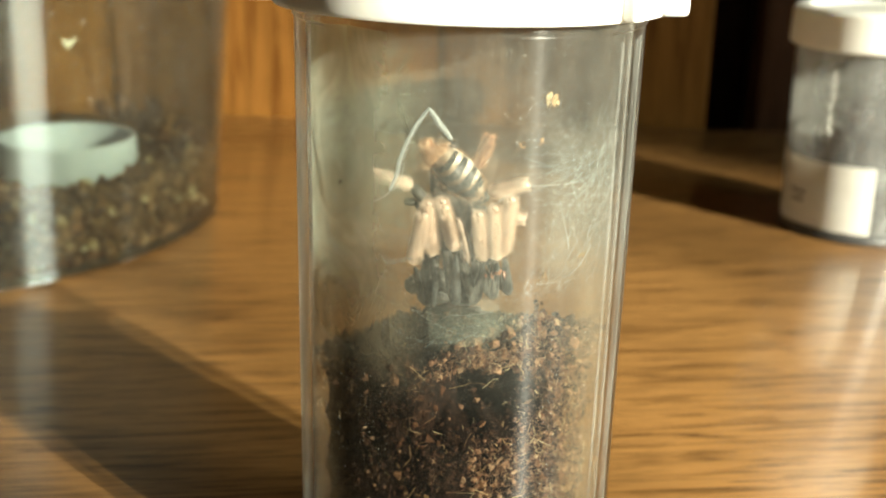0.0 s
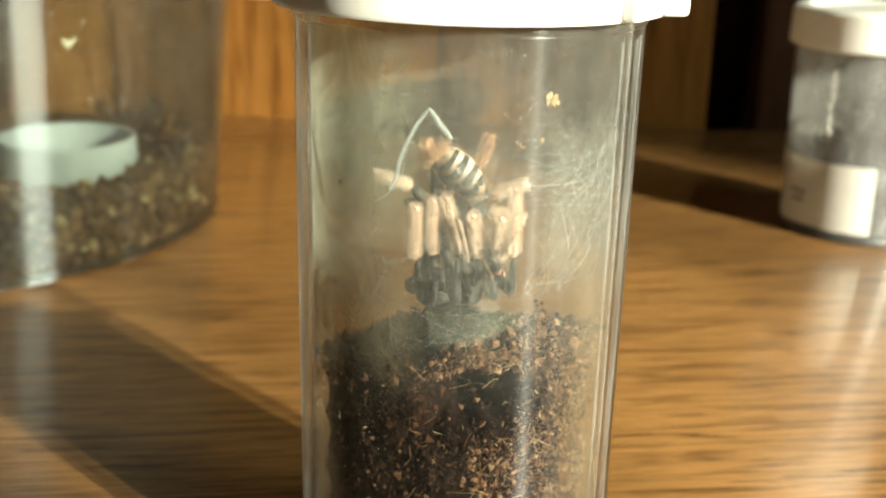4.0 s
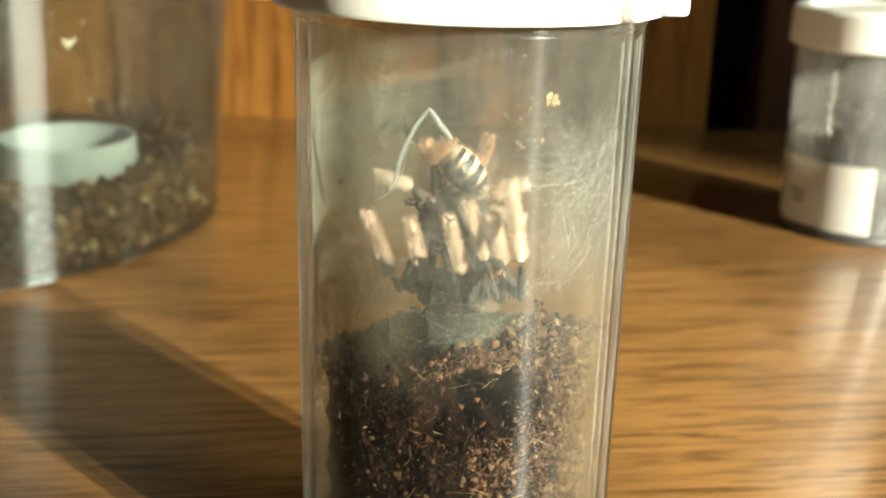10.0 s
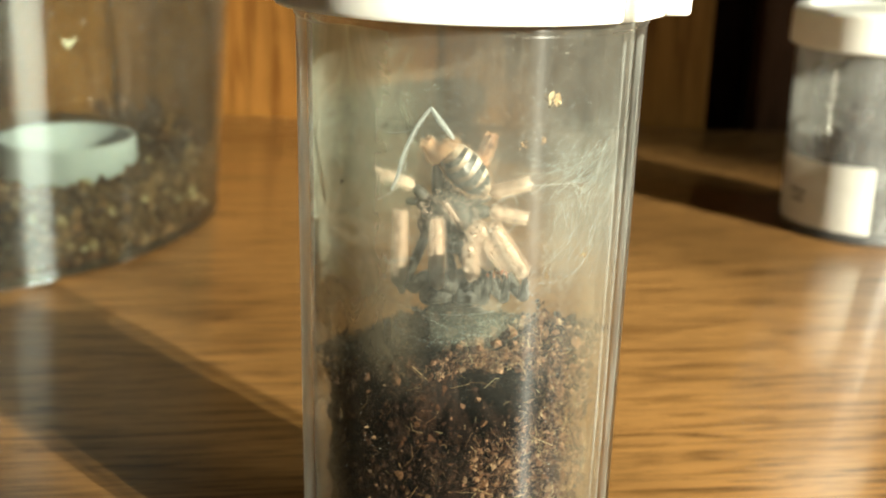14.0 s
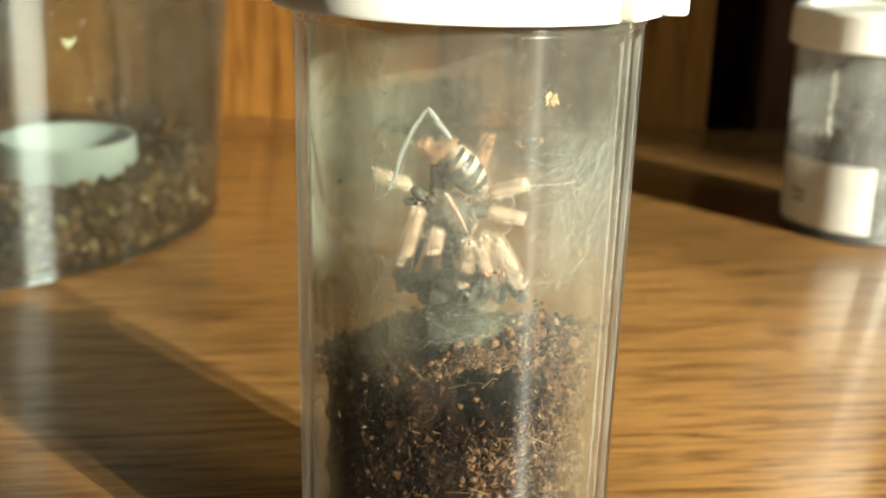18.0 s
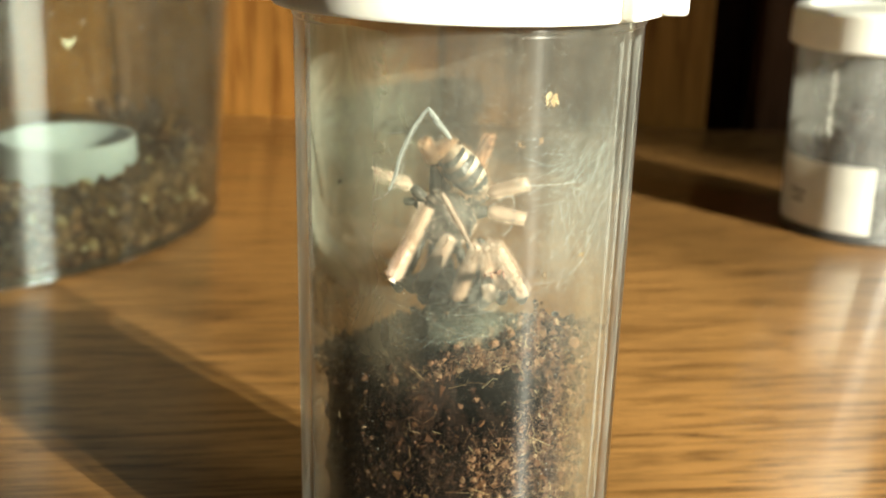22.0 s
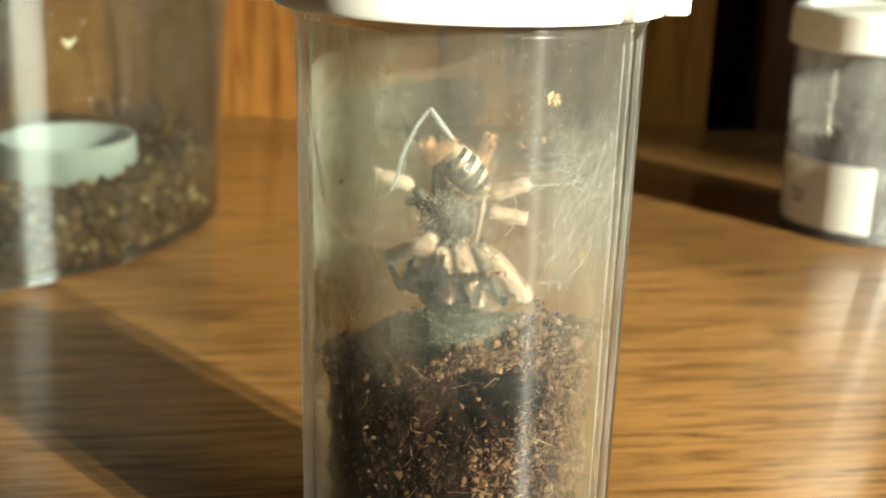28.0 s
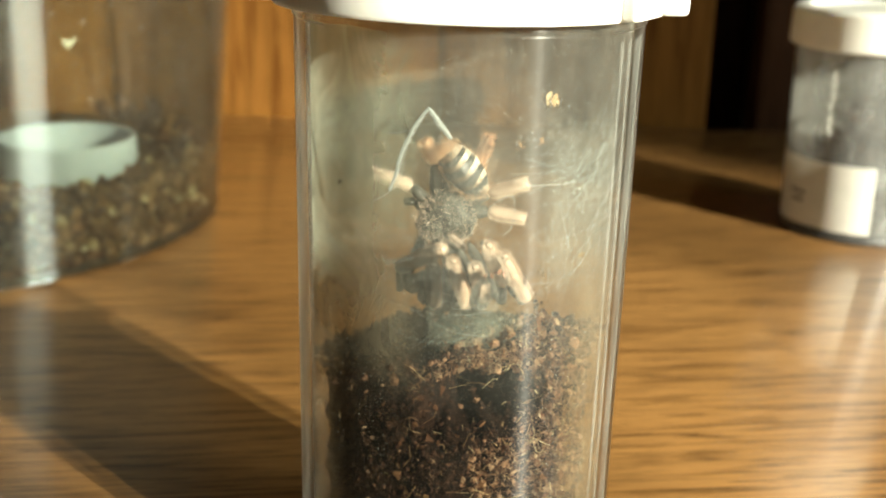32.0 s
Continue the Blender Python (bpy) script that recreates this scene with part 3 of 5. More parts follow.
while len(spots) < 5000:
    a, z = front_spot(rng, 0.35, 0.55)
    x = 0.0155 * math.sin(a)
    if rng.random() > dryness(x, z) or hollow(x, z) > 0.3:
        continue
    r = soil_side(a, z) + rng.uniform(-0.0002, 0.0006)
    spots.append((r * math.sin(a), -r * math.cos(a), z))
    lens.append(0.0003 + 0.0009 * rng.random() ** 2)
fuzz = stuff("fibre_layer", fibres(spots, lens, 0.000028, rng), DRY_SOIL, "short tangled brown coconut fibres on the peat", "substrate")
fuzz.matrix_world = pose(VX, VY, 0)
spots, lens = [], []
while len(spots) < 300:
    a, z = front_spot(rng, 0.40, 0.60)
    x = 0.0155 * math.sin(a)
    if hollow(x, z) > 0.5 and rng.random() < 0.8:
        continue
    r = vial_radius(z) - WALL_T - 0.0003 - abs(rng.normal(0, 0.0005))
    spots.append((r * math.sin(a), -r * math.cos(a), z))
    lens.append(0.0005 + 0.0024 * rng.random() ** 3)
bits = stuff("fibre_layer", fibres(spots, lens, 0.000032, rng, lambda p: Vector((p[0], p[1], 0)).normalized()), FIBRE, "pale dry coconut fibres pressed against the wall", "substrate")
bits.matrix_world = pose(VX, VY, 0)
spots, lens = [], []
for _ in range(90):
    z, a = rng.normal(0.0275, 0.0022), rng.normal(0.60, 0.13)
    r = vial_radius(z) - WALL_T - 0.0003 - abs(rng.normal(0, 0.0003))
    spots.append((r * math.sin(a), -r * math.cos(a), z))
    lens.append(0.0003 + 0.0010 * rng.random() ** 2)
tuft = stuff("pale_fibre_tuft", fibres(spots, lens, 0.000030, rng, lambda p: Vector((p[0], p[1], 0)).normalized()), FIBRE, "pale silky fibres matted on the sunny side of the peat", "substrate")
tuft.matrix_world = pose(VX, VY, 0)

# ---- silk ----
SILK = [  # thickness, then points along each strand, in mm across and up
    (0.2, (-3.6, 60.3), (-4.8, 58.6), (-5.9, 56.1), (-6.5, 53.9), (-7.1, 52.3)),
    (0.09, (-5.7, 55.1), (-6.5, 52.6), (-9.8, 50.2), (-13.0, 48.5)),
    (0.24, (-3.6, 60.3), (-2.5, 58.9), (-1.5, 57.6)),
    (0.1, (-3.6, 60.3), (-4.9, 58.4), (-7.1, 57.7), (-9.0, 58.0)),
    (0.08, (5.1, 53.3), (7.0, 53.1), (9.7, 53.0), (12.0, 53.4), (14.7, 54.0)),
    (0.08, (9.7, 53.0), (11.6, 51.6), (13.9, 50.9), (15.3, 51.6)),
    (0.1, (12.4, 46.0), (12.1, 47.3), (12.5, 48.5), (13.9, 50.6), (14.8, 53.1)),
    (0.08, (12.4, 46.0), (10.9, 44.2), (8.9, 43.5), (6.9, 43.5)),
    (0.09, (-13.4, 47.2), (-12.7, 45.7), (-10.9, 44.8), (-7.5, 45.4), (-5.4, 46.0)),
    (0.08, (-12.7, 46.0), (-12.1, 44.6), (-9.8, 43.9), (-7.0, 43.6)),
    (0.12, (-7.8, 45.8), (-7.3, 45.2), (-4.8, 46.1)),
    (0.06, (-12.1, 51.6), (-13.0, 48.5), (-13.4, 46.0), (-12.1, 41.9)),
    (0.09, (2.0, 51.3), (4.1, 52.3), (4.2, 49.6), (3.5, 48.5)),
    (0.1, (6.1, 43.9), (5.8, 43.1), (6.5, 42.3)),
    (0.06, (12.4, 56.6), (10.8, 54.8), (10.0, 52.8), (11.1, 49.8)),
    (0.06, (14.0, 57.3), (12.5, 55.0), (12.1, 52.3)),
    (0.035, (-6.9, 41.2), (-3.1, 40.6), (1.1, 40.7), (4.3, 41.6), (7.5, 43.8)),
    (0.035, (-7.5, 39.3), (-5.2, 38.0), (-1.5, 37.9), (1.7, 39.1)),
    (0.035, (-5.3, 41.2), (-1.0, 39.1), (2.8, 38.5)),
    (0.035, (-3.6, 37.1), (-1.0, 39.3), (3.3, 40.2), (5.9, 41.7)),
]


def wall_point(x, z, inset=0.0004):
    """A point on the inside of the vial's front wall, from mm across and up."""
    r = vial_radius(z * 0.001) - WALL_T - inset
    x = max(-0.97 * r, min(0.97 * r, x * 0.001))
    return Vector((x, -math.sqrt(r * r - x * x), z * 0.001))


bm, ribbon = bmesh.new(), bmesh.new()
rng = np.random.default_rng(5)
for thick, *pts in SILK:
    line = spline([wall_point(*p) for p in pts], 7)
    if thick > 0.15:
        tube(ribbon, [p + Vector((0, -0.0001, 0)) for p in line], [thick * 0.0009 * (0.7 + 0.3 * math.sin(0.7 * i)) for i in range(len(line))], 6)
    for _ in range(9 if thick > 0.15 else 3 if thick > 0.1 else 2):
        off = Vector(rng.normal(0, 0.00006 + thick * 0.0004, 3))
        line2 = [p + off * (0.3 + 0.7 * math.sin(math.pi * i / len(line))) for i, p in enumerate(line)]
        tube(bm, line2, [thick * 0.00026 * (0.6 + 0.4 * math.sin(3 * i)) for i in range(len(line))], 5)


def threads(count, x0, x1, z0, z1, length, radius, slope, spread):
    """Fine threads laid on the front wall."""
    for _ in range(count):
        x, z = rng.uniform(x0, x1), rng.uniform(z0, z1)
        a, ln = radians(rng.normal(slope, spread)), length * rng.uniform(0.4, 1.3)
        dx, dz, sag = math.cos(a) * ln, math.sin(a) * ln, rng.normal(0, ln * 0.05)
        pts = [wall_point(x - dx / 2, z - dz / 2, rng.uniform(0.0002, 0.002)), wall_point(x + sag, z - sag, rng.uniform(0.0002, 0.0012)), wall_point(x + dx / 2, z + dz / 2, rng.uniform(0.0002, 0.002))]
        tube(bm, spline(pts, 4), [radius * 0.00062] * 9, 3)


threads(240, 6.5, 15.2, 41, 62, 4.5, 0.008, 66, 26)
threads(60, 8.0, 15.2, 43, 58, 5.0, 0.020, 70, 28)
threads(24, 6.5, 14.8, 50, 56, 5.0, 0.022, 12, 18)
threads(70, -14.8, -6.0, 40, 56, 5.0, 0.008, -60, 40)
threads(8, -14.5, -6.0, 42, 54, 8.0, 0.012, -58, 25)
threads(40, -8.0, 1.0, 55, 66, 4.0, 0.007, 60, 50)
threads(50, -8.0, 7.0, 37.5, 43, 4.0, 0.006, 20, 40)
threads(120, -9.0, 9.0, 42, 48, 5.0, 0.009, 20, 50)
tagged(part("silk_ribbon", ribbon, SILK_BRIGHT), "dense white silk ribbon in an upside down V", "spider web").matrix_world = pose(VX, VY, 0)
strands = part("silk_strands", bm, SILK_STRAND)
strands.matrix_world = pose(VX, VY, 0)
tagged(strands, "white silk threads spun across the inside of the vial", "spider web", kind="stuff")


def silk_sheet(name, x0, x1, z0, z1, inset, label, warp=0.0012, mat=SILK_WISP, far=False):
    bm = bmesh.new()
    nx, nz = 24, 20
    rows = []
    for k in range(nz + 1):
        row = []
        for i in range(nx + 1):
            u, w = i / nx, k / nz
            ragged = 0.8 * noise.noise(Vector((u * 4, w * 4, x0)))
            p = wall_point(x0 + (x1 - x0) * u + ragged, z0 + (z1 - z0) * w + ragged, inset)
            if far:
                p.y = -p.y - 2 * warp
            p.y += warp * (1 + noise.noise(Vector((u * 3, w * 3, z0))))
            row.append(bm.verts.new(p))
        rows.append(row)
    for a, b in zip(rows, rows[1:]):
        for i in range(nx):
            bm.faces.new((a[i], a[i + 1], b[i + 1], b[i]))
    ob = part(name, bm, mat)
    ob.matrix_world = pose(VX, VY, 0)
    return tagged(ob, label, "spider web", kind="stuff")


silk_sheet("silk_sheet", 6.0, 15.4, 40.0, 61.0, 0.0008, "thin torn sheet of white silk on the wall", 0.0008, SILK_WISP)
silk_sheet("silk_sheet", -14.6, -5.0, 48.5, 66.0, 0.0012, "thin cloudy sheet of silk high in the vial", 0.0008, SILK_CLOUD)
silk_sheet("silk_sheet", -15.3, 2.0, 36.0, 66.5, 0.0008, "cloudy pale silk coating the far side of the vial", 0.0006, SILK_FILM, True)

silk_sheet("silk_sheet", -8.5, 7.5, 36.0, 45.0, 0.0008, "grey silk sheet over the peat", 0.0006, SILK_PEAT)
silk_sheet("silk_sheet", -4.5, 6.0, 43.5, 58.0, 0.0006, "faint hazy silk film before the spider", 0.0004, SILK_HAZE)

silk_sheet("silk_sheet", -15.4, 1.5, 36.0, 66.8, 0.0003, "foggy pale silk on the near wall of the vial", 0.0002, SILK_FOG)
# mist films whose tints also hold the vial's shaded and sunny sides
silk_sheet("mist_film", -15.5, -3.0, 14.0, 44.0, 0.0001, "thin film of mist, tinted dark as shade, on the vial wall before the peat", 0.0001, MIST_LEFT)
silk_sheet("mist_film", -15.5, -2.0, 29.5, 46.5, 0.0003, "dense patch of mist, tinted dark as shade, on the vial wall above the peat", 0.0002, MIST_TOP)
silk_sheet("mist_film", 8.0, 15.6, 14.0, 46.0, 0.0001, "thin film of mist, tinted pale as sunlit, on the vial wall beside the dry crust", 0.0001, MIST_RIGHT)
# a reflection in the vial, painted as an upright pale band
silk_sheet("reflection_band", 0.9, 2.4, 56.5, 66.0, 0.0250, "upright pale reflection in the vial, painted as a thin sheet", 0.0002, REFLECTION_VEIL)

# ---- the spider ----
SPIDER_AT = Vector((0.0004, 0.1130, 0.0487))
spider = thing("spider", Matrix.Translation(SPIDER_AT), "young tarantula with tan legs and a striped abdomen", "spider")


def ovoid(rx, ry, rz, rough=0.04, seg=40, seed=0.0, pinch=0.0):
    bm = bmesh.new()
    bmesh.ops.create_uvsphere(bm, u_segments=seg, v_segments=seg // 2, radius=1.0)
    for v in bm.verts:
        n = v.co.copy()
        k = 1 + rough * noise.noise(n * 3.1 + Vector((seed, 0, 0)))
        w = 1 - pinch * n.z
        v.co = Vector((n.x * rx * k * w, n.y * ry * k * w, n.z * rz * k))
    return bm


def bristles(bm_spots, length, radius, rng, lean=Vector((0, 0, 0))):
    """Stiff hairs that stand off a surface, from (point, normal) pairs, in one mesh."""
    bm = bmesh.new()
    for p, n in bm_spots:
        d = (n + lean + Vector(rng.normal(0, 0.3, 3))).normalized()
        ln = length * rng.uniform(0.5, 1.2)
        s = d.orthogonal().normalized()
        o = d.cross(s)
        base = [bm.verts.new(p + radius * (math.cos(a) * s + math.sin(a) * o)) for a in (0, 2.1, 4.2)]
        tip = bm.verts.new(p + d * ln)
        for i in range(3):
            bm.faces.new((base[i], base[(i + 1) % 3], tip))
    return bm


MM = 0.001
rng = np.random.default_rng(21)
ABD = pose(1.5 * MM, -0.5 * MM, 4.1 * MM, 0, -44, 0)
abdomen = part("abdomen", ovoid(1.75 * MM, 1.9 * MM, 3.1 * MM, 0.07, 48, 2.0, -0.12), FLANKS, spider, "cream abdomen with black cross stripes")
abdomen.matrix_local = ABD


def stripe(z, half, tilt, bow):
    """One dark band that wraps the back of the abdomen, a little proud of it."""
    bm = bmesh.new()
    lo, hi = [], []
    for i in range(25):
        a = radians(-80 + 160 * i / 24)
        zz = z + bow * abs(math.sin(a)) + tilt * math.sin(a)
        wide = half * (1 - 0.35 * abs(math.sin(a))) * (1 + 0.25 * noise.noise(Vector((a * 3, z * 900, 0))))
        for edge, s in ((lo, -1), (hi, 1)):
            q = max(-3.0, min(3.0, zz + s * wide))
            k = math.sqrt(max(0.02, 1 - (q / 3.1) ** 2)) * (1 + 0.12 * q / 3.1) * 1.045
            edge.append(bm.verts.new((1.75 * k * math.sin(a) * MM, -1.9 * k * math.cos(a) * MM, q * MM)))
    for i in range(24):
        bm.faces.new((lo[i], lo[i + 1], hi[i + 1], hi[i]))
    return bm


for z, half, bow in ((-2.2, 0.50, 0.5), (-0.95, 0.46, 0.5), (0.35, 0.44, 0.5), (1.55, 0.30, 0.4)):
    part("stripe", stripe(z, half, -0.2, bow), BLACK_SHELL, abdomen, "black stripe")
pts = []
for _ in range(1100):
    n = Vector(rng.normal(0, 1, 3)).normalized()
    if n.y > 0.3 or (n.y < -0.55 and n.z < 0.5):
        continue
    pts.append((Vector((n.x * 1.75, n.y * 1.9, n.z * 3.1)) * MM, n))
part("bristles", bristles(pts, 0.8 * MM, 0.012 * MM, rng, Vector((0, 0, 0.5))), ORANGE_HAIR, abdomen, "orange bristles", smooth=False)
part("rump_tuft", bristles([(Vector((rng.normal(0, 0.7), rng.normal(-0.6, 0.6), 2.6)) * MM, Vector((0, -0.3, 1))) for _ in range(320)], 1.7 * MM, 0.018 * MM, rng), ORANGE_HAIR, abdomen, "orange tuft", smooth=False)

carapace = part("carapace", ovoid(2.9 * MM, 1.6 * MM, 2.7 * MM, 0.14, 40, 7.0, 0.12), DUSKY_SHELL, spider, "dusky black head shield")
carapace.matrix_local = pose(-0.1 * MM, 0.0, -0.8 * MM, 0, -6, 0)
part("eye_mound", ovoid(0.5 * MM, 0.4 * MM, 0.35 * MM, 0.05, 16), BLACK_SHELL, carapace).matrix_local = pose(0.1 * MM, -1.35 * MM, -1.5 * MM)
part("groove", ovoid(0.22 * MM, 0.2 * MM, 0.5 * MM, 0.05, 16), BLACK_SHELL, carapace).matrix_local = pose(0.1 * MM, -1.42 * MM, 0.2 * MM)
for sx in (-0.75, 0.75):
    part("jaw", ovoid(0.75 * MM, 0.8 * MM, 1.3 * MM, 0.08, 24, sx), DUSKY_SHELL, spider, "dark jaw").matrix_local = pose(sx * MM, -0.3 * MM, -3.2 * MM, 10, 0, 0)
pts = []
for _ in range(1600):
    n = Vector(rng.normal(0, 1, 3)).normalized()
    if n.y < 0.2:
        pts.append((Vector((n.x * 2.9, n.y * 1.6, n.z * 2.7)) * MM, n))
part("bristles", bristles(pts, 0.6 * MM, 0.015 * MM, rng), TAN_HAIR, carapace, "short pale bristles", smooth=False)


def limb_piece(name, length, r0, r1, swell, mat, label, hair=None, hairs=60, hair_len=0.55, tip=None, straight=False):
    """One leg segment along its own +z, from its joint, with bristles and, where asked, a dark foot."""
    bm = bmesh.new()
    n = 9
    zs = [length * i / (n - 1) for i in range(n)]
    rs = [(r0 + (r1 - r0) * i / (n - 1) + swell * math.sin(math.pi * i / (n - 1))) * (0.55 if i in (0, n - 1) and not straight else 0.8 if i in (0, n - 1) else 1.0) for i in range(n)]
    tube(bm, [Vector((0.06 * math.sin(2.0 * z / length), 0, z)) * MM for z in zs], [r * MM for r in rs], 12)
    ob = part(name, bm, mat, spider, label)
    if hair:
        pts = []
        for _ in range(hairs):
            a, u = rng.uniform(0, 6.283), rng.uniform(0.03, 1.16 if tip else 1.0)
            r = r0 + (r1 - r0) * u + swell * math.sin(math.pi * u)
            pts.append((Vector((r * math.cos(a), r * math.sin(a), u * length)) * MM, Vector((math.cos(a), math.sin(a), 0.7))))
        part("bristles", bristles(pts, hair_len * MM, 0.020 * MM, rng), hair, ob, smooth=False)
    if tip:
        bm = bmesh.new()
        tube(bm, [Vector((0.05, 0, length - 0.1 + 1.2 * i / 5)) * MM for i in range(6)], [MM * r for r in (0.44, 0.43, 0.41, 0.37, 0.31, 0.20)], 10)
        part("foot", bm, tip, ob, "dark foot pad" if tip == BLACK_SHELL else "")
    return ob


def still_leg(points, mats, widths):
    """A leg that keeps its place: straight segments from joint to joint, in mm."""
    for (a, b), mat, w in zip(zip(points, points[1:]), mats, widths):
        a, b = Vector(a), Vector(b)
        dark = mat in (BLACK_SHELL, DUSKY_SHELL)
        ob = limb_piece("leg_segment", (b - a).length, w, w * 0.85, w * 0.18, mat, "dark leg segment" if dark else "tan bristly leg segment", None if dark else mat, 900)
        ob.matrix_local = Matrix.Translation(a * MM) @ (b - a).to_track_quat("Z", "Y").to_matrix().to_4x4()


still_leg([(1.9, 0.6, 0.6), (4.0, 0.2, 1.7), (7.6, -1.4, 3.2)], [DUSKY_SHELL, TAN_HAIR], [0.62, 0.48])
still_leg([(1.9, 0.3, -0.4), (4.0, 0.2, -0.1), (7.6, -0.8, -0.5)], [DUSKY_SHELL, TAN_HAIR], [0.62, 0.52])
still_leg([(-1.8, 0.6, 0.4), (-3.6, 0.3, 2.2), (-6.4, -0.6, 3.4), (-7.4, -1.2, 3.8)], [DUSKY_SHELL, TAN_HAIR, TAN_HAIR], [0.55, 0.40, 0.24])
still_leg([(-1.9, 0.4, -0.3), (-3.2, 0.6, 0.6), (-4.4, 1.0, 0.5)], [DUSKY_SHELL, DUSKY_SHELL], [0.5, 0.36])
still_leg([(-1.2, 1.0, 1.0), (-1.3, 0.4, 4.6), (-2.4, -0.4, 6.9)], [DUSKY_SHELL, ORANGE_HAIR], [0.62, 0.50])
still_leg([(-0.6, 1.2, 1.0), (-0.1, 0.9, 5.0), (0.3, 0.6, 6.6)], [DUSKY_SHELL, BLACK_SHELL], [0.7, 0.5])
still_leg([(1.7, 1.2, 1.4), (2.9, 0.9, 4.2), (3.9, -0.3, 7.6)], [DUSKY_SHELL, RUST_HAIR], [0.55, 0.46])

# folded dark segments low behind the moving legs
still_leg([(-4.0, 3.2, -9.4), (-1.6, 2.2, -7.6), (1.2, 2.4, -9.0)], [BLACK_SHELL, DUSKY_SHELL], [0.85, 1.05])
still_leg([(-2.8, 3.0, -10.2), (0.6, 2.4, -9.6), (3.6, 2.6, -9.8)], [DUSKY_SHELL, BLACK_SHELL], [0.95, 1.05])
still_leg([(0.8, 2.6, -8.2), (3.2, 2.2, -7.4), (5.4, 2.8, -9.2)], [DUSKY_SHELL, BLACK_SHELL], [0.95, 0.90])

FEMUR_L, TIBIA_L, SHANK_L = 8.6, 6.0, 7.6
LEG_PIECES = {}
for key in "ABCDEF":
    LEG_PIECES[key] = (limb_piece("femur", FEMUR_L, 0.42 if key in "AB" else 0.62, 0.42, 0.08, DUSKY_SHELL, "dusky black leg segment", DUSKY_SHELL, 300),
                  limb_piece("tibia", TIBIA_L - 0.7, 0.42 if key in "AB" else 0.62, 0.24, 0.04, BLACK_SHELL, "glossy black leg segment"),
                  limb_piece("shank", SHANK_L - 1.0, 0.50 if key in "DE" else 0.46, 0.40, 0.08, TAN_HAIR, "pinkish tan bristly leg segment", TAN_HAIR, 3200, 0.62, TAN_HAIR, True))
LEG_PIECES["G"] = (limb_piece("feeler", 6.4, 0.18, 0.26, 0.04, FEELER_HAIR, "thin pale brown feeler", FEELER_HAIR, 400, 0.5),)

# ---- dust and droplets on the vial's wall ----
rng = np.random.default_rng(77)
spots, sizes = [], []
for count, x0, x1, z0, z1, big in ((420, -15.0, 15.2, 40.0, 66.0, 0.00010), (260, 4.0, 15.0, 48.0, 65.0, 0.00014), (420, -15.2, -7.0, 22.0, 37.0, 0.00010), (200, 8.0, 15.0, 22.0, 38.0, 0.00013)):
    for _ in range(count):
        p = wall_point(rng.uniform(x0, x1), rng.uniform(z0, z1), 0.0001)
        spots.append(tuple(p))
        sizes.append(0.00002 + 0.5 * big * rng.random() ** 5)
dust = stuff("dust_specks", shards(spots, sizes, rng, 0.6), LABEL_PAPER, "pale dust specks and droplets on the inside of the vial", "dust")
dust.matrix_world = pose(VX, VY, 0)
# pale lines put the lit look of the vial's side edges into colour
for angle in (56, 62, 69, 75, 80, -63, -71, -77, -83):
    bm = bmesh.new()
    line = []
    for i in range(12):
        z = 0.004 + 0.0618 * i / 11
        r = vial_radius(z) - 0.0004
        line.append(Vector((r * math.sin(radians(angle)), -r * math.cos(radians(angle)), z)))
    tube(bm, line, [0.00011 + 0.00005 * math.sin(i * 1.9 + angle) for i in range(12)], 5)
    part("lit_edge_line", bm, LIT_EDGE, vial, "faint pale line painted for the wall's lit edge")

# ---- bits stuck to the vial's wall ----
def crumb(name, x, z, size, mat, label, seed, inset=0.0003):
    rng = np.random.default_rng(seed)
    me = shards([tuple(rng.normal(0, size * 0.5, 3) * np.array((1, 0.25, 1))) for _ in range(7)], [size * rng.uniform(0.3, 0.7) for _ in range(7)], rng, 0.5)
    me.materials.append(mat)
    ob = new(name, me)
    ob.matrix_world = Matrix.Translation(Vector((VX, VY, 0)) + wall_point(x, z, inset))
    return tagged(ob, label, "crumb")


pad = part("silk_pad", ovoid(1.4 * MM, 0.25 * MM, 1.9 * MM, 0.12, 24, 5.0, 0.25), SILK_PAD)
pad.matrix_world = Matrix.Translation(Vector((VX, VY, 0)) + wall_point(2.1, 42.6, 0.0008)) @ pose(0, 0, 0, 0, 8, 0)
tagged(pad, "small oval pad of pale silk on the vial wall", "spider web")
crumb("husk", 7.6, 60.9, 0.0011, FIBRE, "pale dry husk stuck to the vial wall", 1)
crumb("husk", 7.7, 44.3, 0.00045, FIBRE, "pale dry flake stuck to the vial wall", 2)
crumb("shell_bit", 2.7, 44.8, 0.00065, RED_BIT, "reddish shell bit caught in silk", 3, 0.0008)
crumb("dark_crumb", 7.0, 41.4, 0.00045, SOIL_CORE, "dark crumb stuck to the vial wall", 4)
crumb("dark_crumb", -12.6, 41.6, 0.00020, SOIL_CORE, "tiny dark speck on the vial wall", 6)
crumb("amber_bit", 5.0, 56.6, 0.00045, AMBER_BIT, "small amber bit caught in silk", 8, 0.002)
crumb("amber_bit", 6.9, 56.9, 0.00035, AMBER_BIT, "small amber bit caught in silk", 9, 0.002)
crumb("husk", 11.4, 45.6, 0.00030, FIBRE, "pale flake stuck to the vial wall", 12)
crumb("dark_crumb", -12.1, 52.0, 0.00022, SOIL_CORE, "tiny dark speck on the vial wall", 13)

# ---- the second jar ----
DARK_BASE = hair_material("dark plastic base", (0.02, 0.02, 0.02), (0.05, 0.05, 0.05), 0.4)
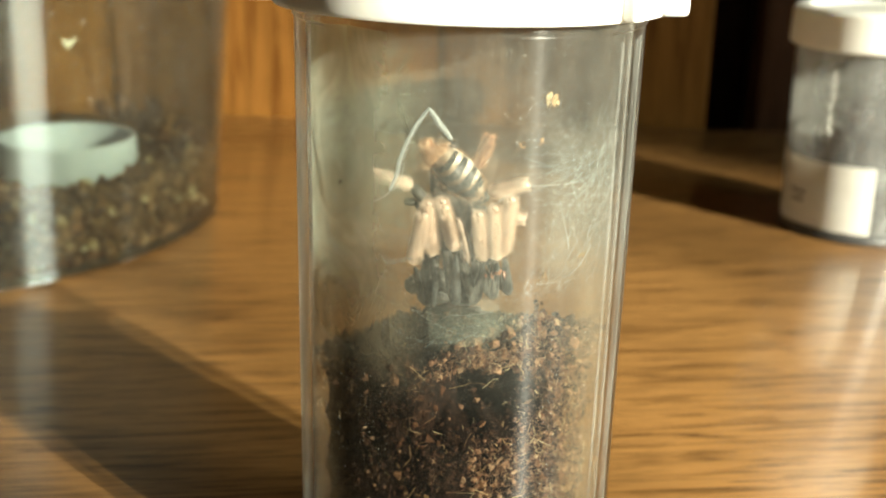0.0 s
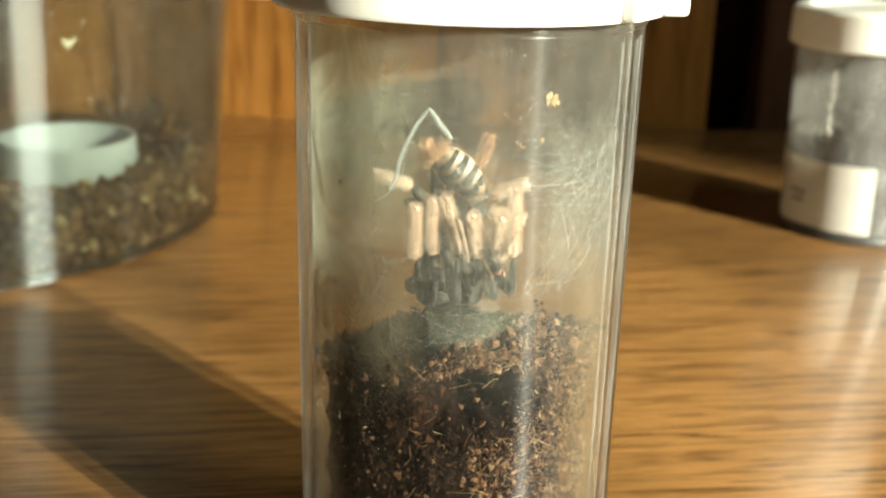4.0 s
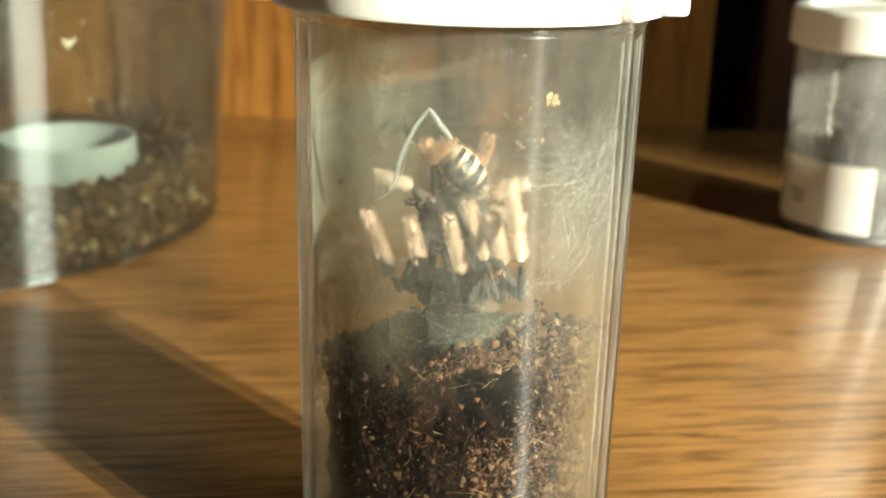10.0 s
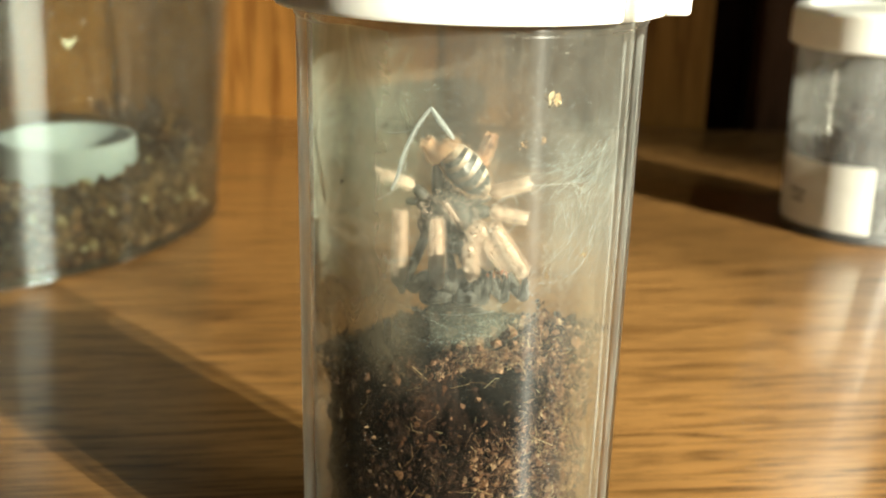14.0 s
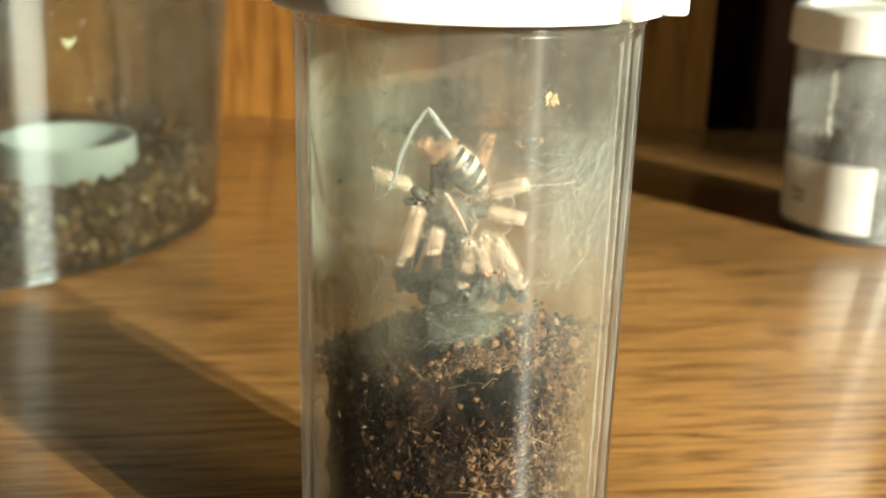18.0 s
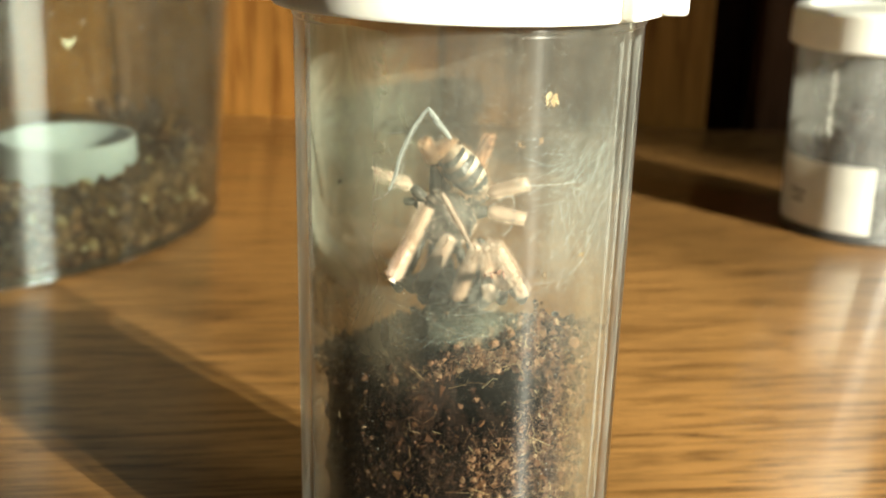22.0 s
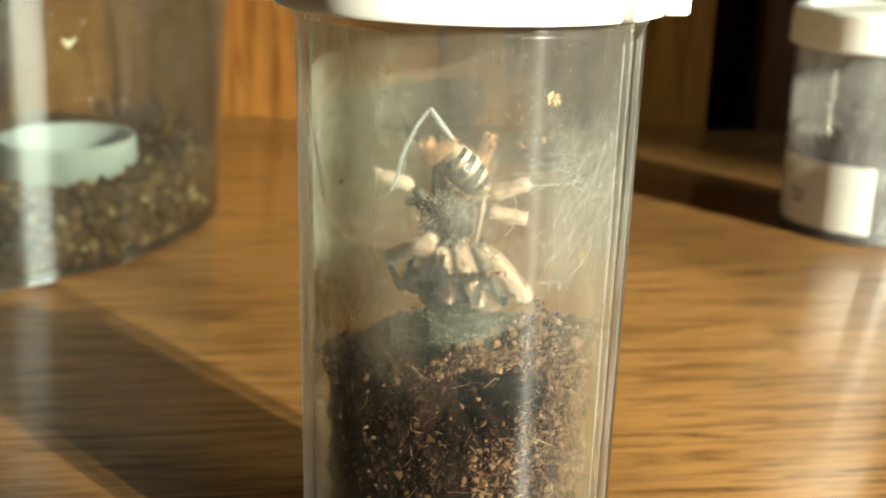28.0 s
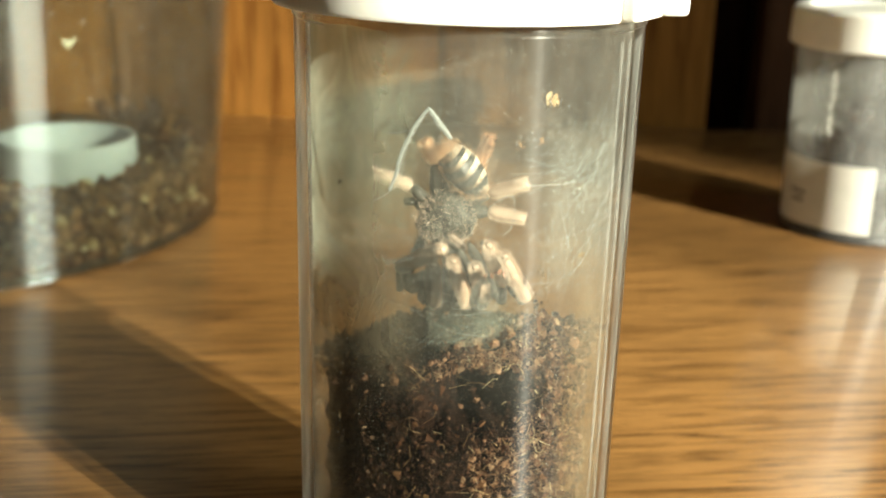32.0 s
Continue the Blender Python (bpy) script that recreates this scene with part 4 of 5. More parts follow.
JX, JY, JR, JT = 0.1028, 0.2849, 0.0186, 0.0109


def jar_radius(z):
    return JR + JT * z


jar = thing("jar", pose(JX, JY, 0), "small clear jar with white lid and blank label", "jar")
part("wall", lathe([(0, 0.0), (JR - 0.001, 0.0), (JR, 0.001), (jar_radius(0.047), 0.047), (jar_radius(0.047) - 0.0011, 0.047), (JR - 0.0011, 0.0022), (0, 0.0022)], 96,
                   materials=[0] * 6), (JAR_CLEAR,), jar, "hazy clear plastic wall")
jl = part("lid", lathe([(0.0186, 0.0452), (0.0204, 0.0446), (0.0209, 0.0449), (0.0207, 0.0528), (0.0200, 0.0536), (0.0172, 0.0538), (0.0166, 0.0526), (0, 0.0526)], 96), LID_WHITE, jar, "white snap lid")
bm = bmesh.new()
lo, hi = [], []
for i in range(49):
    a = radians(-116 + 105 * i / 48)
    for edge, z in ((lo, 0.0026), (hi, 0.0186)):
        r = jar_radius(z) + 0.00012
        edge.append(bm.verts.new((r * math.sin(a), -r * math.cos(a), z)))
for i in range(48):
    bm.faces.new((lo[i], lo[i + 1], hi[i + 1], hi[i]))
bmesh.ops.solidify(bm, geom=bm.faces[:], thickness=0.0001)
lab = part("label", bm, LABEL_PAPER, jar, "white paper label", smooth=False)
for a, z, w in ((-72, 0.0105, 0.0014), (-64, 0.0103, 0.0010), (-68, 0.0085, 0.0020)):
    part("ink_bar", box(-w, w, -0.0001, 0.0, -0.0005, 0.0005), INK, lab).matrix_local = pose((jar_radius(z) + 0.0003) * math.sin(radians(a)), -(jar_radius(z) + 0.0003) * math.cos(radians(a)), z, 0, 0, a)
spots, sizes = [], []
rng = np.random.default_rng(31)
for _ in range(1500):
    a, r = rng.uniform(0, 6.283), (JR - 0.0022) * math.sqrt(rng.random())
    x, y = r * math.sin(a), -r * math.cos(a)
    top = 0.0195 + 0.011 * math.exp(-((x + 0.005) ** 2 + (y + 0.004) ** 2) / 4e-5)
    spots.append((x, y, rng.uniform(0.003, top)))
    sizes.append(rng.uniform(0.001, 0.0024))
part("base_ring", lathe([(JR - 0.004, 0.0), (JR + 0.0002, 0.0), (JR + 0.0006, 0.0008), (JR + 0.0003, 0.0018), (JR - 0.004, 0.0018)], 96, True), DARK_BASE, jar, "dark base ring")
for x, y, z, s in ((-0.005, -0.008, 0.0235, 0.0045), (-0.006, -0.009, 0.0285, 0.0035), (-0.002, -0.010, 0.0215, 0.0035), (0.004, -0.006, 0.0225, 0.0035)):
    for _ in range(18):
        spots.append(tuple(np.array((x, y, z)) + rng.normal(0, s * 0.5, 3)))
        sizes.append(s * rng.uniform(0.3, 0.6))
peat2 = stuff("substrate", shards(spots, sizes, rng), DAMP_SOIL, "dark peat filling the lower half of the jar", "substrate")
peat2.matrix_world = pose(JX, JY, 0)

# ---- the large tub ----
TX, TY, TR, TT = -0.129, 0.2771, 0.0728, 0.078


def tub_radius(z):
    return TR + TT * z


tub = thing("tub", pose(TX, TY, 0), "large clear plastic tub with brown crumbs and a dish", "tub")
part("wall", lathe([(0, 0.0004), (TR - 0.004, 0.0004), (TR - 0.0025, 0.0), (TR - 0.0004, 0.0006), (tub_radius(0.002), 0.002), (tub_radius(0.05), 0.05), (tub_radius(0.100), 0.100),
                    (tub_radius(0.100) - 0.0012, 0.100), (tub_radius(0.05) - 0.0012, 0.05), (tub_radius(0.004) - 0.0012, 0.004), (TR - 0.006, 0.0016), (0, 0.0016)], 160,
                   ), TUB_CLEAR, tub, "thin clear plastic wall")


part("rim", lathe([(tub_radius(0.1) - 0.001, 0.1002), (tub_radius(0.1) + 0.003, 0.1006), (tub_radius(0.1) + 0.0035, 0.1016), (tub_radius(0.1) + 0.003, 0.103), (tub_radius(0.1) - 0.001, 0.103)], 160, True), TUB_CLEAR, tub, "rolled clear rim")
part("foot_ring", lathe([(TR - 0.0040, -0.0), (TR - 0.0012, 0.0), (TR + 0.0004, 0.0012), (TR - 0.0002, 0.0026), (TR - 0.0040, 0.0026)], 160, True), TUB_CLEAR, tub, "thick clear foot ring")


def tub_soil(x, y):
    return 0.0120 + 0.22 * max(0.0, x - 0.052) + 0.0015 * noise.noise(Vector((x * 60, y * 60, 3)))


bm = bmesh.new()
rings = []
for k in range(14):
    r = (TR - 0.0025) * k / 13 if k else 0
    n = 80 if k else 1
    rings.append([bm.verts.new((r * math.cos(6.2832 * i / n), r * math.sin(6.2832 * i / n), tub_soil(r * math.cos(6.2832 * i / n), r * math.sin(6.2832 * i / n)) - 0.001)) for i in range(n)])
for i in range(80):
    bm.faces.new((rings[0][0], rings[1][i], rings[1][(i + 1) % 80]))
for lo, hi in zip(rings[1:], rings[2:]):
    for i in range(80):
        bm.faces.new((lo[i], hi[i], hi[(i + 1) % 80], lo[(i + 1) % 80]))
side = [bm.verts.new((v.co.x, v.co.y, 0.0017)) for v in rings[-1]]
for i in range(80):
    bm.faces.new((rings[-1][i], side[i], side[(i + 1) % 80], rings[-1][(i + 1) % 80]))
bm.faces.new(side[::-1])
bed = part("soil_bed", bm, GRAVEL)
bed.matrix_world = pose(TX, TY, 0)
tagged(bed, "brown soil bed in the tub", "substrate", kind="stuff")
spots, sizes = [], []
rng = np.random.default_rng(41)
for _ in range(5200):
    a = rng.uniform(-0.5, 2.2)
    if rng.random() < 0.5:
        z = rng.uniform(0.0022, 0.0190)
        r = tub_radius(z) - 0.0026
    else:
        r = (TR - 0.002) * math.sqrt(rng.uniform(0.05, 1))
        z = None
    x, y = r * math.sin(a), -r * math.cos(a)
    s = 0.0005 + 0.0018 * rng.random() ** 2
    if z is None:
        z = tub_soil(x, y) + rng.uniform(-0.0006, 0.0008)
    elif z > tub_soil(x, y) + 0.0008:
        continue
    spots.append((x, y, z))
    sizes.append(s)
crumbs2 = stuff("crumb_layer", shards(spots, sizes, rng, 0.8), GRAVEL, "coarse brown crumbs with pale grains in the tub", "substrate")
crumbs2.matrix_world = pose(TX, TY, 0)
for a, z, size in ((63, 0.0075, 0.0014), (70, 0.0100, 0.0011), (52, 0.0065, 0.0010), (47, 0.0120, 0.0012)):
    me = shards([(0, 0, 0)], [size], rng, 0.7)
    me.materials.append(FIBRE)
    g = new("grain", me)
    r = tub_radius(z) - 0.0022
    g.matrix_world = pose(TX + r * math.sin(radians(a)), TY - r * math.cos(radians(a)), z)
    tagged(g, "pale grain pressed against the tub wall", "crumb")
bm = bmesh.new()
front = [bm.verts.new((x * MM, 0, z * MM)) for x, z in ((-1.7, 0.9), (0.1, 0.4), (1.6, 1.2), (1.0, -0.2), (-0.5, -1.2), (-1.2, -0.3))]
bm.faces.new(front)
bmesh.ops.solidify(bm, geom=bm.faces[:], thickness=0.0004)
flake = part("flake", bm, LABEL_PAPER, smooth=False)
FLAKE_AT, FLAKE_Z = radians(49), 0.0480
flake.matrix_world = pose(TX + (tub_radius(FLAKE_Z) - 0.0018) * math.sin(FLAKE_AT), TY - (tub_radius(FLAKE_Z) - 0.0018) * math.cos(FLAKE_AT), FLAKE_Z, 0, 0, 49)
tagged(flake, "small white flake stuck inside the tub wall", "crumb")
for x, y, size, seed in ((0.060, 0.020, 0.0060, 5), (0.052, 0.030, 0.0075, 6), (0.066, 0.002, 0.0045, 8), (0.040, 0.042, 0.0060, 9)):
    rng2 = np.random.default_rng(seed)
    me = shards([tuple(rng2.normal(0, size * 0.5, 3)) for _ in range(9)], [size * rng2.uniform(0.4, 0.8) for _ in range(9)], rng2, 0.7)
    me.materials.append(SOIL)
    chip = new("bark_chip", me)
    chip.matrix_world = pose(TX + x, TY + y, tub_soil(x, y) + size * 0.45)
    tagged(chip, "dark rough bark piece on the soil in the tub", "bark")
dish = thing("water_dish", pose(-0.0885, 0.271, 0.0118), "milky white bottle cap used as a water dish", "water dish")
R = 0.0159
part("cup", lathe([(0, 0.0), (R * 0.97, 0.0), (R, 0.0006), (R, 0.0082), (R - 0.0004, 0.0087), (R - 0.0012, 0.0085), (R - 0.0015, 0.0015), (0, 0.0012)], 96), CAP_WHITE, dish)
for i in range(5):
    a, r = rng.uniform(0, 6.28), rng.uniform(0.002, 0.011)
    me = shards([(0, 0, 0)], [rng.uniform(0.0008, 0.0016)], rng, 0.7)
    me.materials.append(FIBRE)
    g = new("grain", me)
    g.matrix_world = pose(-0.0885 + r * math.cos(a), 0.271 + r * math.sin(a), 0.0134)
    tagged(g, "pale grain lying in the water dish", "crumb")


# ---- what moves ----
LIMB_ROWS = {}
LIMB_ROWS["A"] = [  # seconds; knee, joint and tip of the limb in mm, in the spider's space
    (0, (-2.39, 1.40, -10.19), (-3.29, -1.48, -5.01), (-2.23, -6.00, 1.26)),
    (1, (-2.39, 1.74, -10.31), (-2.89, -0.62, -4.82), (-2.64, -6.00, 0.82)),
    (2, (-2.38, 1.29, -10.15), (-2.89, -0.77, -4.54), (-2.85, -6.00, 1.24)),
    (3, (-2.38, 0.82, -9.98), (-3.31, -1.21, -4.41), (-2.45, -6.00, 1.68)),
    (6, (-3.53, 1.84, -9.78), (-2.84, -2.05, -5.27), (-4.71, -6.00, 1.19)),
    (7, (-3.95, 3.03, -10.02), (-5.23, -1.44, -6.23), (-2.61, -6.00, -0.47)),
    (8, (-4.36, 3.75, -10.08), (-4.59, -1.10, -6.55), (-2.39, -6.00, -0.90)),
    (8.5, (-4.45, 0.78, -8.94), (-5.12, -4.00, -5.37), (-6.77, -6.00, 1.99)),
    (9, (-4.67, 1.63, -9.14), (-5.31, -4.00, -7.18), (-6.34, -6.00, 0.29)),
    (9.5, (-4.62, 0.35, -8.69), (-5.27, -5.04, -6.14), (-5.33, -6.00, 1.60)),
    (10, (-4.64, 1.05, -8.94), (-5.34, -3.90, -5.63), (-7.59, -6.00, 1.54)),
    (10.5, (-4.48, -3.48, -7.34), (-4.58, -7.83, -3.21), (-9.24, -6.00, 2.77)),
    (11, (-4.61, 0.20, -8.64), (-4.77, -5.02, -5.69), (-5.42, -6.00, 2.03)),
    (11.5, (-4.73, 3.46, -9.79), (-4.77, -1.85, -7.00), (-2.81, -6.00, -0.69)),
    (12, (-4.74, 3.54, -9.82), (-5.41, -2.01, -7.65), (-1.54, -6.00, -2.18)),
    (12.5, (-4.64, 1.04, -8.94), (-4.89, -4.28, -6.17), (-4.30, -6.00, 1.42)),
    (13, (-4.59, -0.32, -8.46), (-5.28, -5.29, -5.16), (-8.42, -6.00, 1.94)),
    (14, (-4.62, 0.42, -8.72), (-4.76, -5.08, -6.34), (-4.58, -6.00, 1.41)),
    (17, (-4.54, -1.64, -7.99), (-5.17, -7.20, -5.83), (0.28, -6.00, -0.39)),
    (18, (-4.62, 0.44, -8.72), (-4.66, -4.78, -5.76), (-2.65, -6.00, 1.68)),
    (19, (-4.67, 1.83, -9.21), (-4.70, -3.58, -6.63), (-1.80, -6.00, 0.20)),
    (20, (-4.62, 0.37, -8.70), (-5.73, -4.53, -5.43), (-2.86, -6.00, 1.67)),
    (21, (-4.70, 2.54, -9.46), (-6.03, -2.65, -6.76), (-0.71, -6.00, -2.15)),
    (22, (-4.49, -3.13, -7.46), (-5.12, -8.44, -4.73), (-1.84, -6.00, 1.91)),
    (23, (-4.54, -1.87, -7.91), (-5.95, -6.85, -4.87), (-6.74, -6.00, 2.84)),
    (24, (-4.67, 1.74, -9.18), (-4.80, -1.94, -4.45), (-1.41, -6.00, 1.28)),
    (25, (-4.54, -1.80, -7.93), (-6.24, -6.82, -5.11), (-6.74, -6.00, 2.63)),
    (28, (-4.73, 3.40, -9.77), (-6.20, -0.07, -5.09), (-2.38, -6.00, -1.77)),
    (29, (-4.72, 3.10, -9.66), (-5.94, -0.64, -5.13), (-2.19, -6.00, -0.89)),
    (30, (-4.68, 2.07, -9.30), (-5.23, -1.98, -4.90), (-1.81, -6.00, 0.84)),
    (31, (-4.64, 0.83, -8.86), (-5.13, -3.88, -5.18), (-2.62, -6.00, 1.89)),
    (32, (-4.74, 3.63, -9.85), (-4.83, -0.91, -5.93), (-0.29, -6.00, -2.14)),
]
LIMB_ROWS["B"] = [  # seconds; knee, joint and tip of the limb in mm, in the spider's space
    (0, (-1.23, -0.51, -9.94), (-1.36, -1.52, -4.03), (-1.85, -6.00, 2.34)),
    (1, (-1.24, -0.22, -10.05), (-2.22, -1.53, -4.28), (-2.66, -6.00, 2.10)),
    (2, (-1.23, -1.22, -9.68), (-1.56, -2.72, -3.88), (-1.66, -6.00, 3.20)),
    (3, (-1.23, -1.56, -9.56), (-1.14, -2.17, -3.59), (-1.46, -6.00, 3.20)),
    (6, (-1.60, 1.77, -10.42), (-2.19, -1.50, -5.43), (-1.19, -6.00, 0.86)),
    (7, (-1.72, 2.36, -10.52), (-1.96, -1.65, -6.06), (-2.01, -6.00, 0.41)),
    (8, (-1.82, 1.04, -9.93), (-1.15, -3.52, -6.09), (-1.82, -6.00, 1.27)),
    (8.5, (-1.88, 1.49, -10.03), (-1.70, -3.30, -6.41), (-2.84, -6.00, 0.82)),
    (9, (-1.98, 4.42, -11.03), (-1.30, -0.18, -7.24), (-0.29, -6.00, -2.14)),
    (9.5, (-1.94, 1.59, -10.01), (-1.70, -3.22, -6.44), (-2.22, -6.00, 0.83)),
    (10, (-1.94, 1.17, -9.86), (-1.91, -3.79, -6.48), (-3.67, -6.00, 0.79)),
    (10.5, (-1.98, 4.29, -10.98), (-1.29, -0.59, -7.56), (-1.13, -6.00, -1.95)),
    (11, (-1.94, 1.53, -9.99), (-1.06, -3.22, -6.42), (-1.48, -6.00, 0.85)),
    (11.5, (-1.95, 2.22, -10.23), (-1.27, -2.68, -6.84), (-1.80, -6.00, 0.20)),
    (12, (-1.98, 4.09, -10.91), (-1.69, -1.38, -8.46), (-2.16, -6.00, -2.20)),
    (12.5, (-1.97, 3.40, -10.66), (-1.50, -1.52, -7.25), (-1.98, -6.00, -0.89)),
    (13, (-1.95, 2.01, -10.16), (-1.69, -3.06, -6.95), (-2.91, -6.00, 0.17)),
    (14, (-1.94, 1.21, -9.87), (-1.04, -3.90, -6.86), (-1.19, -6.00, 0.65)),
    (17, (-1.96, 3.07, -10.54), (-2.34, -2.31, -7.92), (0.95, -6.00, -1.89)),
    (18, (-1.95, 2.37, -10.29), (-2.12, -2.92, -7.47), (-0.83, -6.00, -0.42)),
    (19, (-1.96, 3.00, -10.52), (-2.56, -2.27, -7.71), (-1.98, -6.00, -0.89)),
    (20, (-1.96, 3.02, -10.52), (-2.69, -2.24, -7.72), (-2.39, -6.00, -0.90)),
    (21, (-1.95, 2.27, -10.25), (-2.85, -3.03, -7.59), (0.94, -6.00, -1.45)),
    (22, (-1.95, 2.24, -10.24), (-2.67, -3.12, -7.65), (0.30, -6.00, -1.04)),
    (23, (-1.94, 1.63, -10.02), (-2.56, -3.92, -7.81), (-1.16, -6.00, -0.43)),
    (24, (-1.97, 3.91, -10.85), (-3.16, -1.21, -7.96), (-1.75, -6.00, -1.97)),
    (25, (-1.95, 2.45, -10.32), (-3.11, -2.89, -7.83), (-2.73, -6.00, -0.69)),
    (28, (-1.96, 3.15, -10.57), (-3.32, -1.79, -7.44), (-1.64, -6.00, -1.09)),
    (29, (-1.96, 3.07, -10.54), (-3.48, -2.05, -7.81), (-1.76, -6.00, -1.31)),
    (30, (-1.95, 2.21, -10.23), (-3.72, -2.79, -7.42), (0.74, -6.00, -1.89)),
    (31, (-1.94, 1.43, -9.95), (-3.42, -3.95, -7.74), (0.73, -6.00, -1.46)),
    (32, (-1.98, 4.50, -11.13), (-1.10, -1.06, -9.73), (-1.29, -6.00, -3.70)),
]
LIMB_ROWS["C"] = [  # seconds; knee, joint and tip of the limb in mm, in the spider's space
    (0, (0.97, -0.84, -9.52), (0.80, -1.40, -3.55), (-0.62, -6.00, 2.59)),
    (1, (0.98, -0.35, -9.70), (0.59, -1.36, -3.80), (-1.43, -6.00, 2.14)),
    (2, (0.96, -1.91, -9.13), (1.00, -1.99, -3.13), (-0.23, -6.00, 3.45)),
    (3, (0.97, -1.39, -9.32), (1.22, -1.98, -3.35), (0.18, -6.00, 3.25)),
    (6, (0.98, -0.03, -9.81), (0.39, -2.74, -4.49), (-1.44, -6.00, 2.35)),
    (7, (0.99, 0.52, -10.01), (0.63, -2.92, -5.11), (-0.60, -6.00, 1.95)),
    (8, (1.01, 2.01, -10.56), (1.61, -1.95, -6.09), (0.47, -6.00, 0.48)),
    (8.5, (1.00, 1.38, -10.33), (1.60, -2.52, -5.81), (0.86, -6.00, 1.14)),
    (9, (1.01, 2.44, -10.71), (1.73, -0.09, -5.32), (0.49, -6.00, -0.38)),
    (9.5, (1.01, 2.49, -10.73), (1.30, -1.01, -5.86), (0.27, -6.00, 0.04)),
    (10, (1.00, 1.32, -10.31), (1.51, -2.47, -5.69), (0.04, -6.00, 1.11)),
    (10.5, (1.03, 3.44, -11.08), (2.21, -0.18, -6.44), (0.73, -6.00, -1.46)),
    (11, (1.02, 3.31, -11.03), (2.52, -0.62, -6.74), (1.34, -6.00, -1.22)),
    (11.5, (1.02, 3.17, -10.98), (2.43, -0.96, -6.86), (1.34, -6.00, -1.01)),
    (12, (1.02, 3.13, -10.96), (1.55, -1.00, -6.64), (-1.14, -6.00, -1.30)),
    (12.5, (1.03, 3.91, -11.25), (1.34, -0.40, -7.09), (0.94, -6.00, -1.67)),
    (13, (1.00, 1.74, -10.46), (1.74, -2.38, -6.17), (1.08, -6.00, 0.71)),
    (14, (1.03, 3.99, -11.28), (2.45, 0.05, -6.97), (1.99, -6.00, -2.08)),
    (17, (1.03, 4.17, -11.34), (1.14, -0.46, -7.54), (1.79, -6.00, -2.08)),
    (18, (1.03, 3.56, -11.12), (1.66, -1.18, -7.50), (2.39, -6.00, -1.41)),
    (19, (1.03, 3.96, -11.27), (0.65, -1.55, -8.94), (-0.07, -6.00, -2.57)),
    (20, (1.03, 3.51, -11.10), (0.63, -1.70, -8.14), (-0.30, -6.00, -1.71)),
    (21, (1.03, 3.72, -11.18), (0.36, -1.38, -8.08), (1.36, -6.00, -1.88)),
    (22, (1.02, 3.08, -10.95), (1.07, -2.39, -8.49), (2.94, -6.00, -1.83)),
    (23, (1.02, 3.32, -11.03), (1.16, -2.15, -8.57), (2.11, -6.00, -1.85)),
    (24, (1.03, 3.46, -11.08), (0.38, -2.07, -8.85), (-0.21, -6.00, -2.14)),
    (25, (1.03, 3.85, -11.23), (0.52, -1.72, -9.07), (-0.07, -6.00, -2.57)),
    (28, (1.03, 3.66, -11.16), (0.21, -1.86, -8.94), (-0.49, -6.00, -2.37)),
    (29, (1.03, 3.94, -11.26), (0.21, -1.54, -8.96), (-0.28, -6.00, -2.58)),
    (30, (1.03, 4.16, -11.34), (-0.14, -1.27, -9.07), (2.33, -6.00, -3.38)),
    (31, (1.03, 3.52, -11.11), (-0.06, -1.92, -8.83), (2.56, -6.00, -2.72)),
    (32, (1.03, 3.87, -11.23), (2.29, -1.73, -9.48), (0.49, -6.00, -3.21)),
]
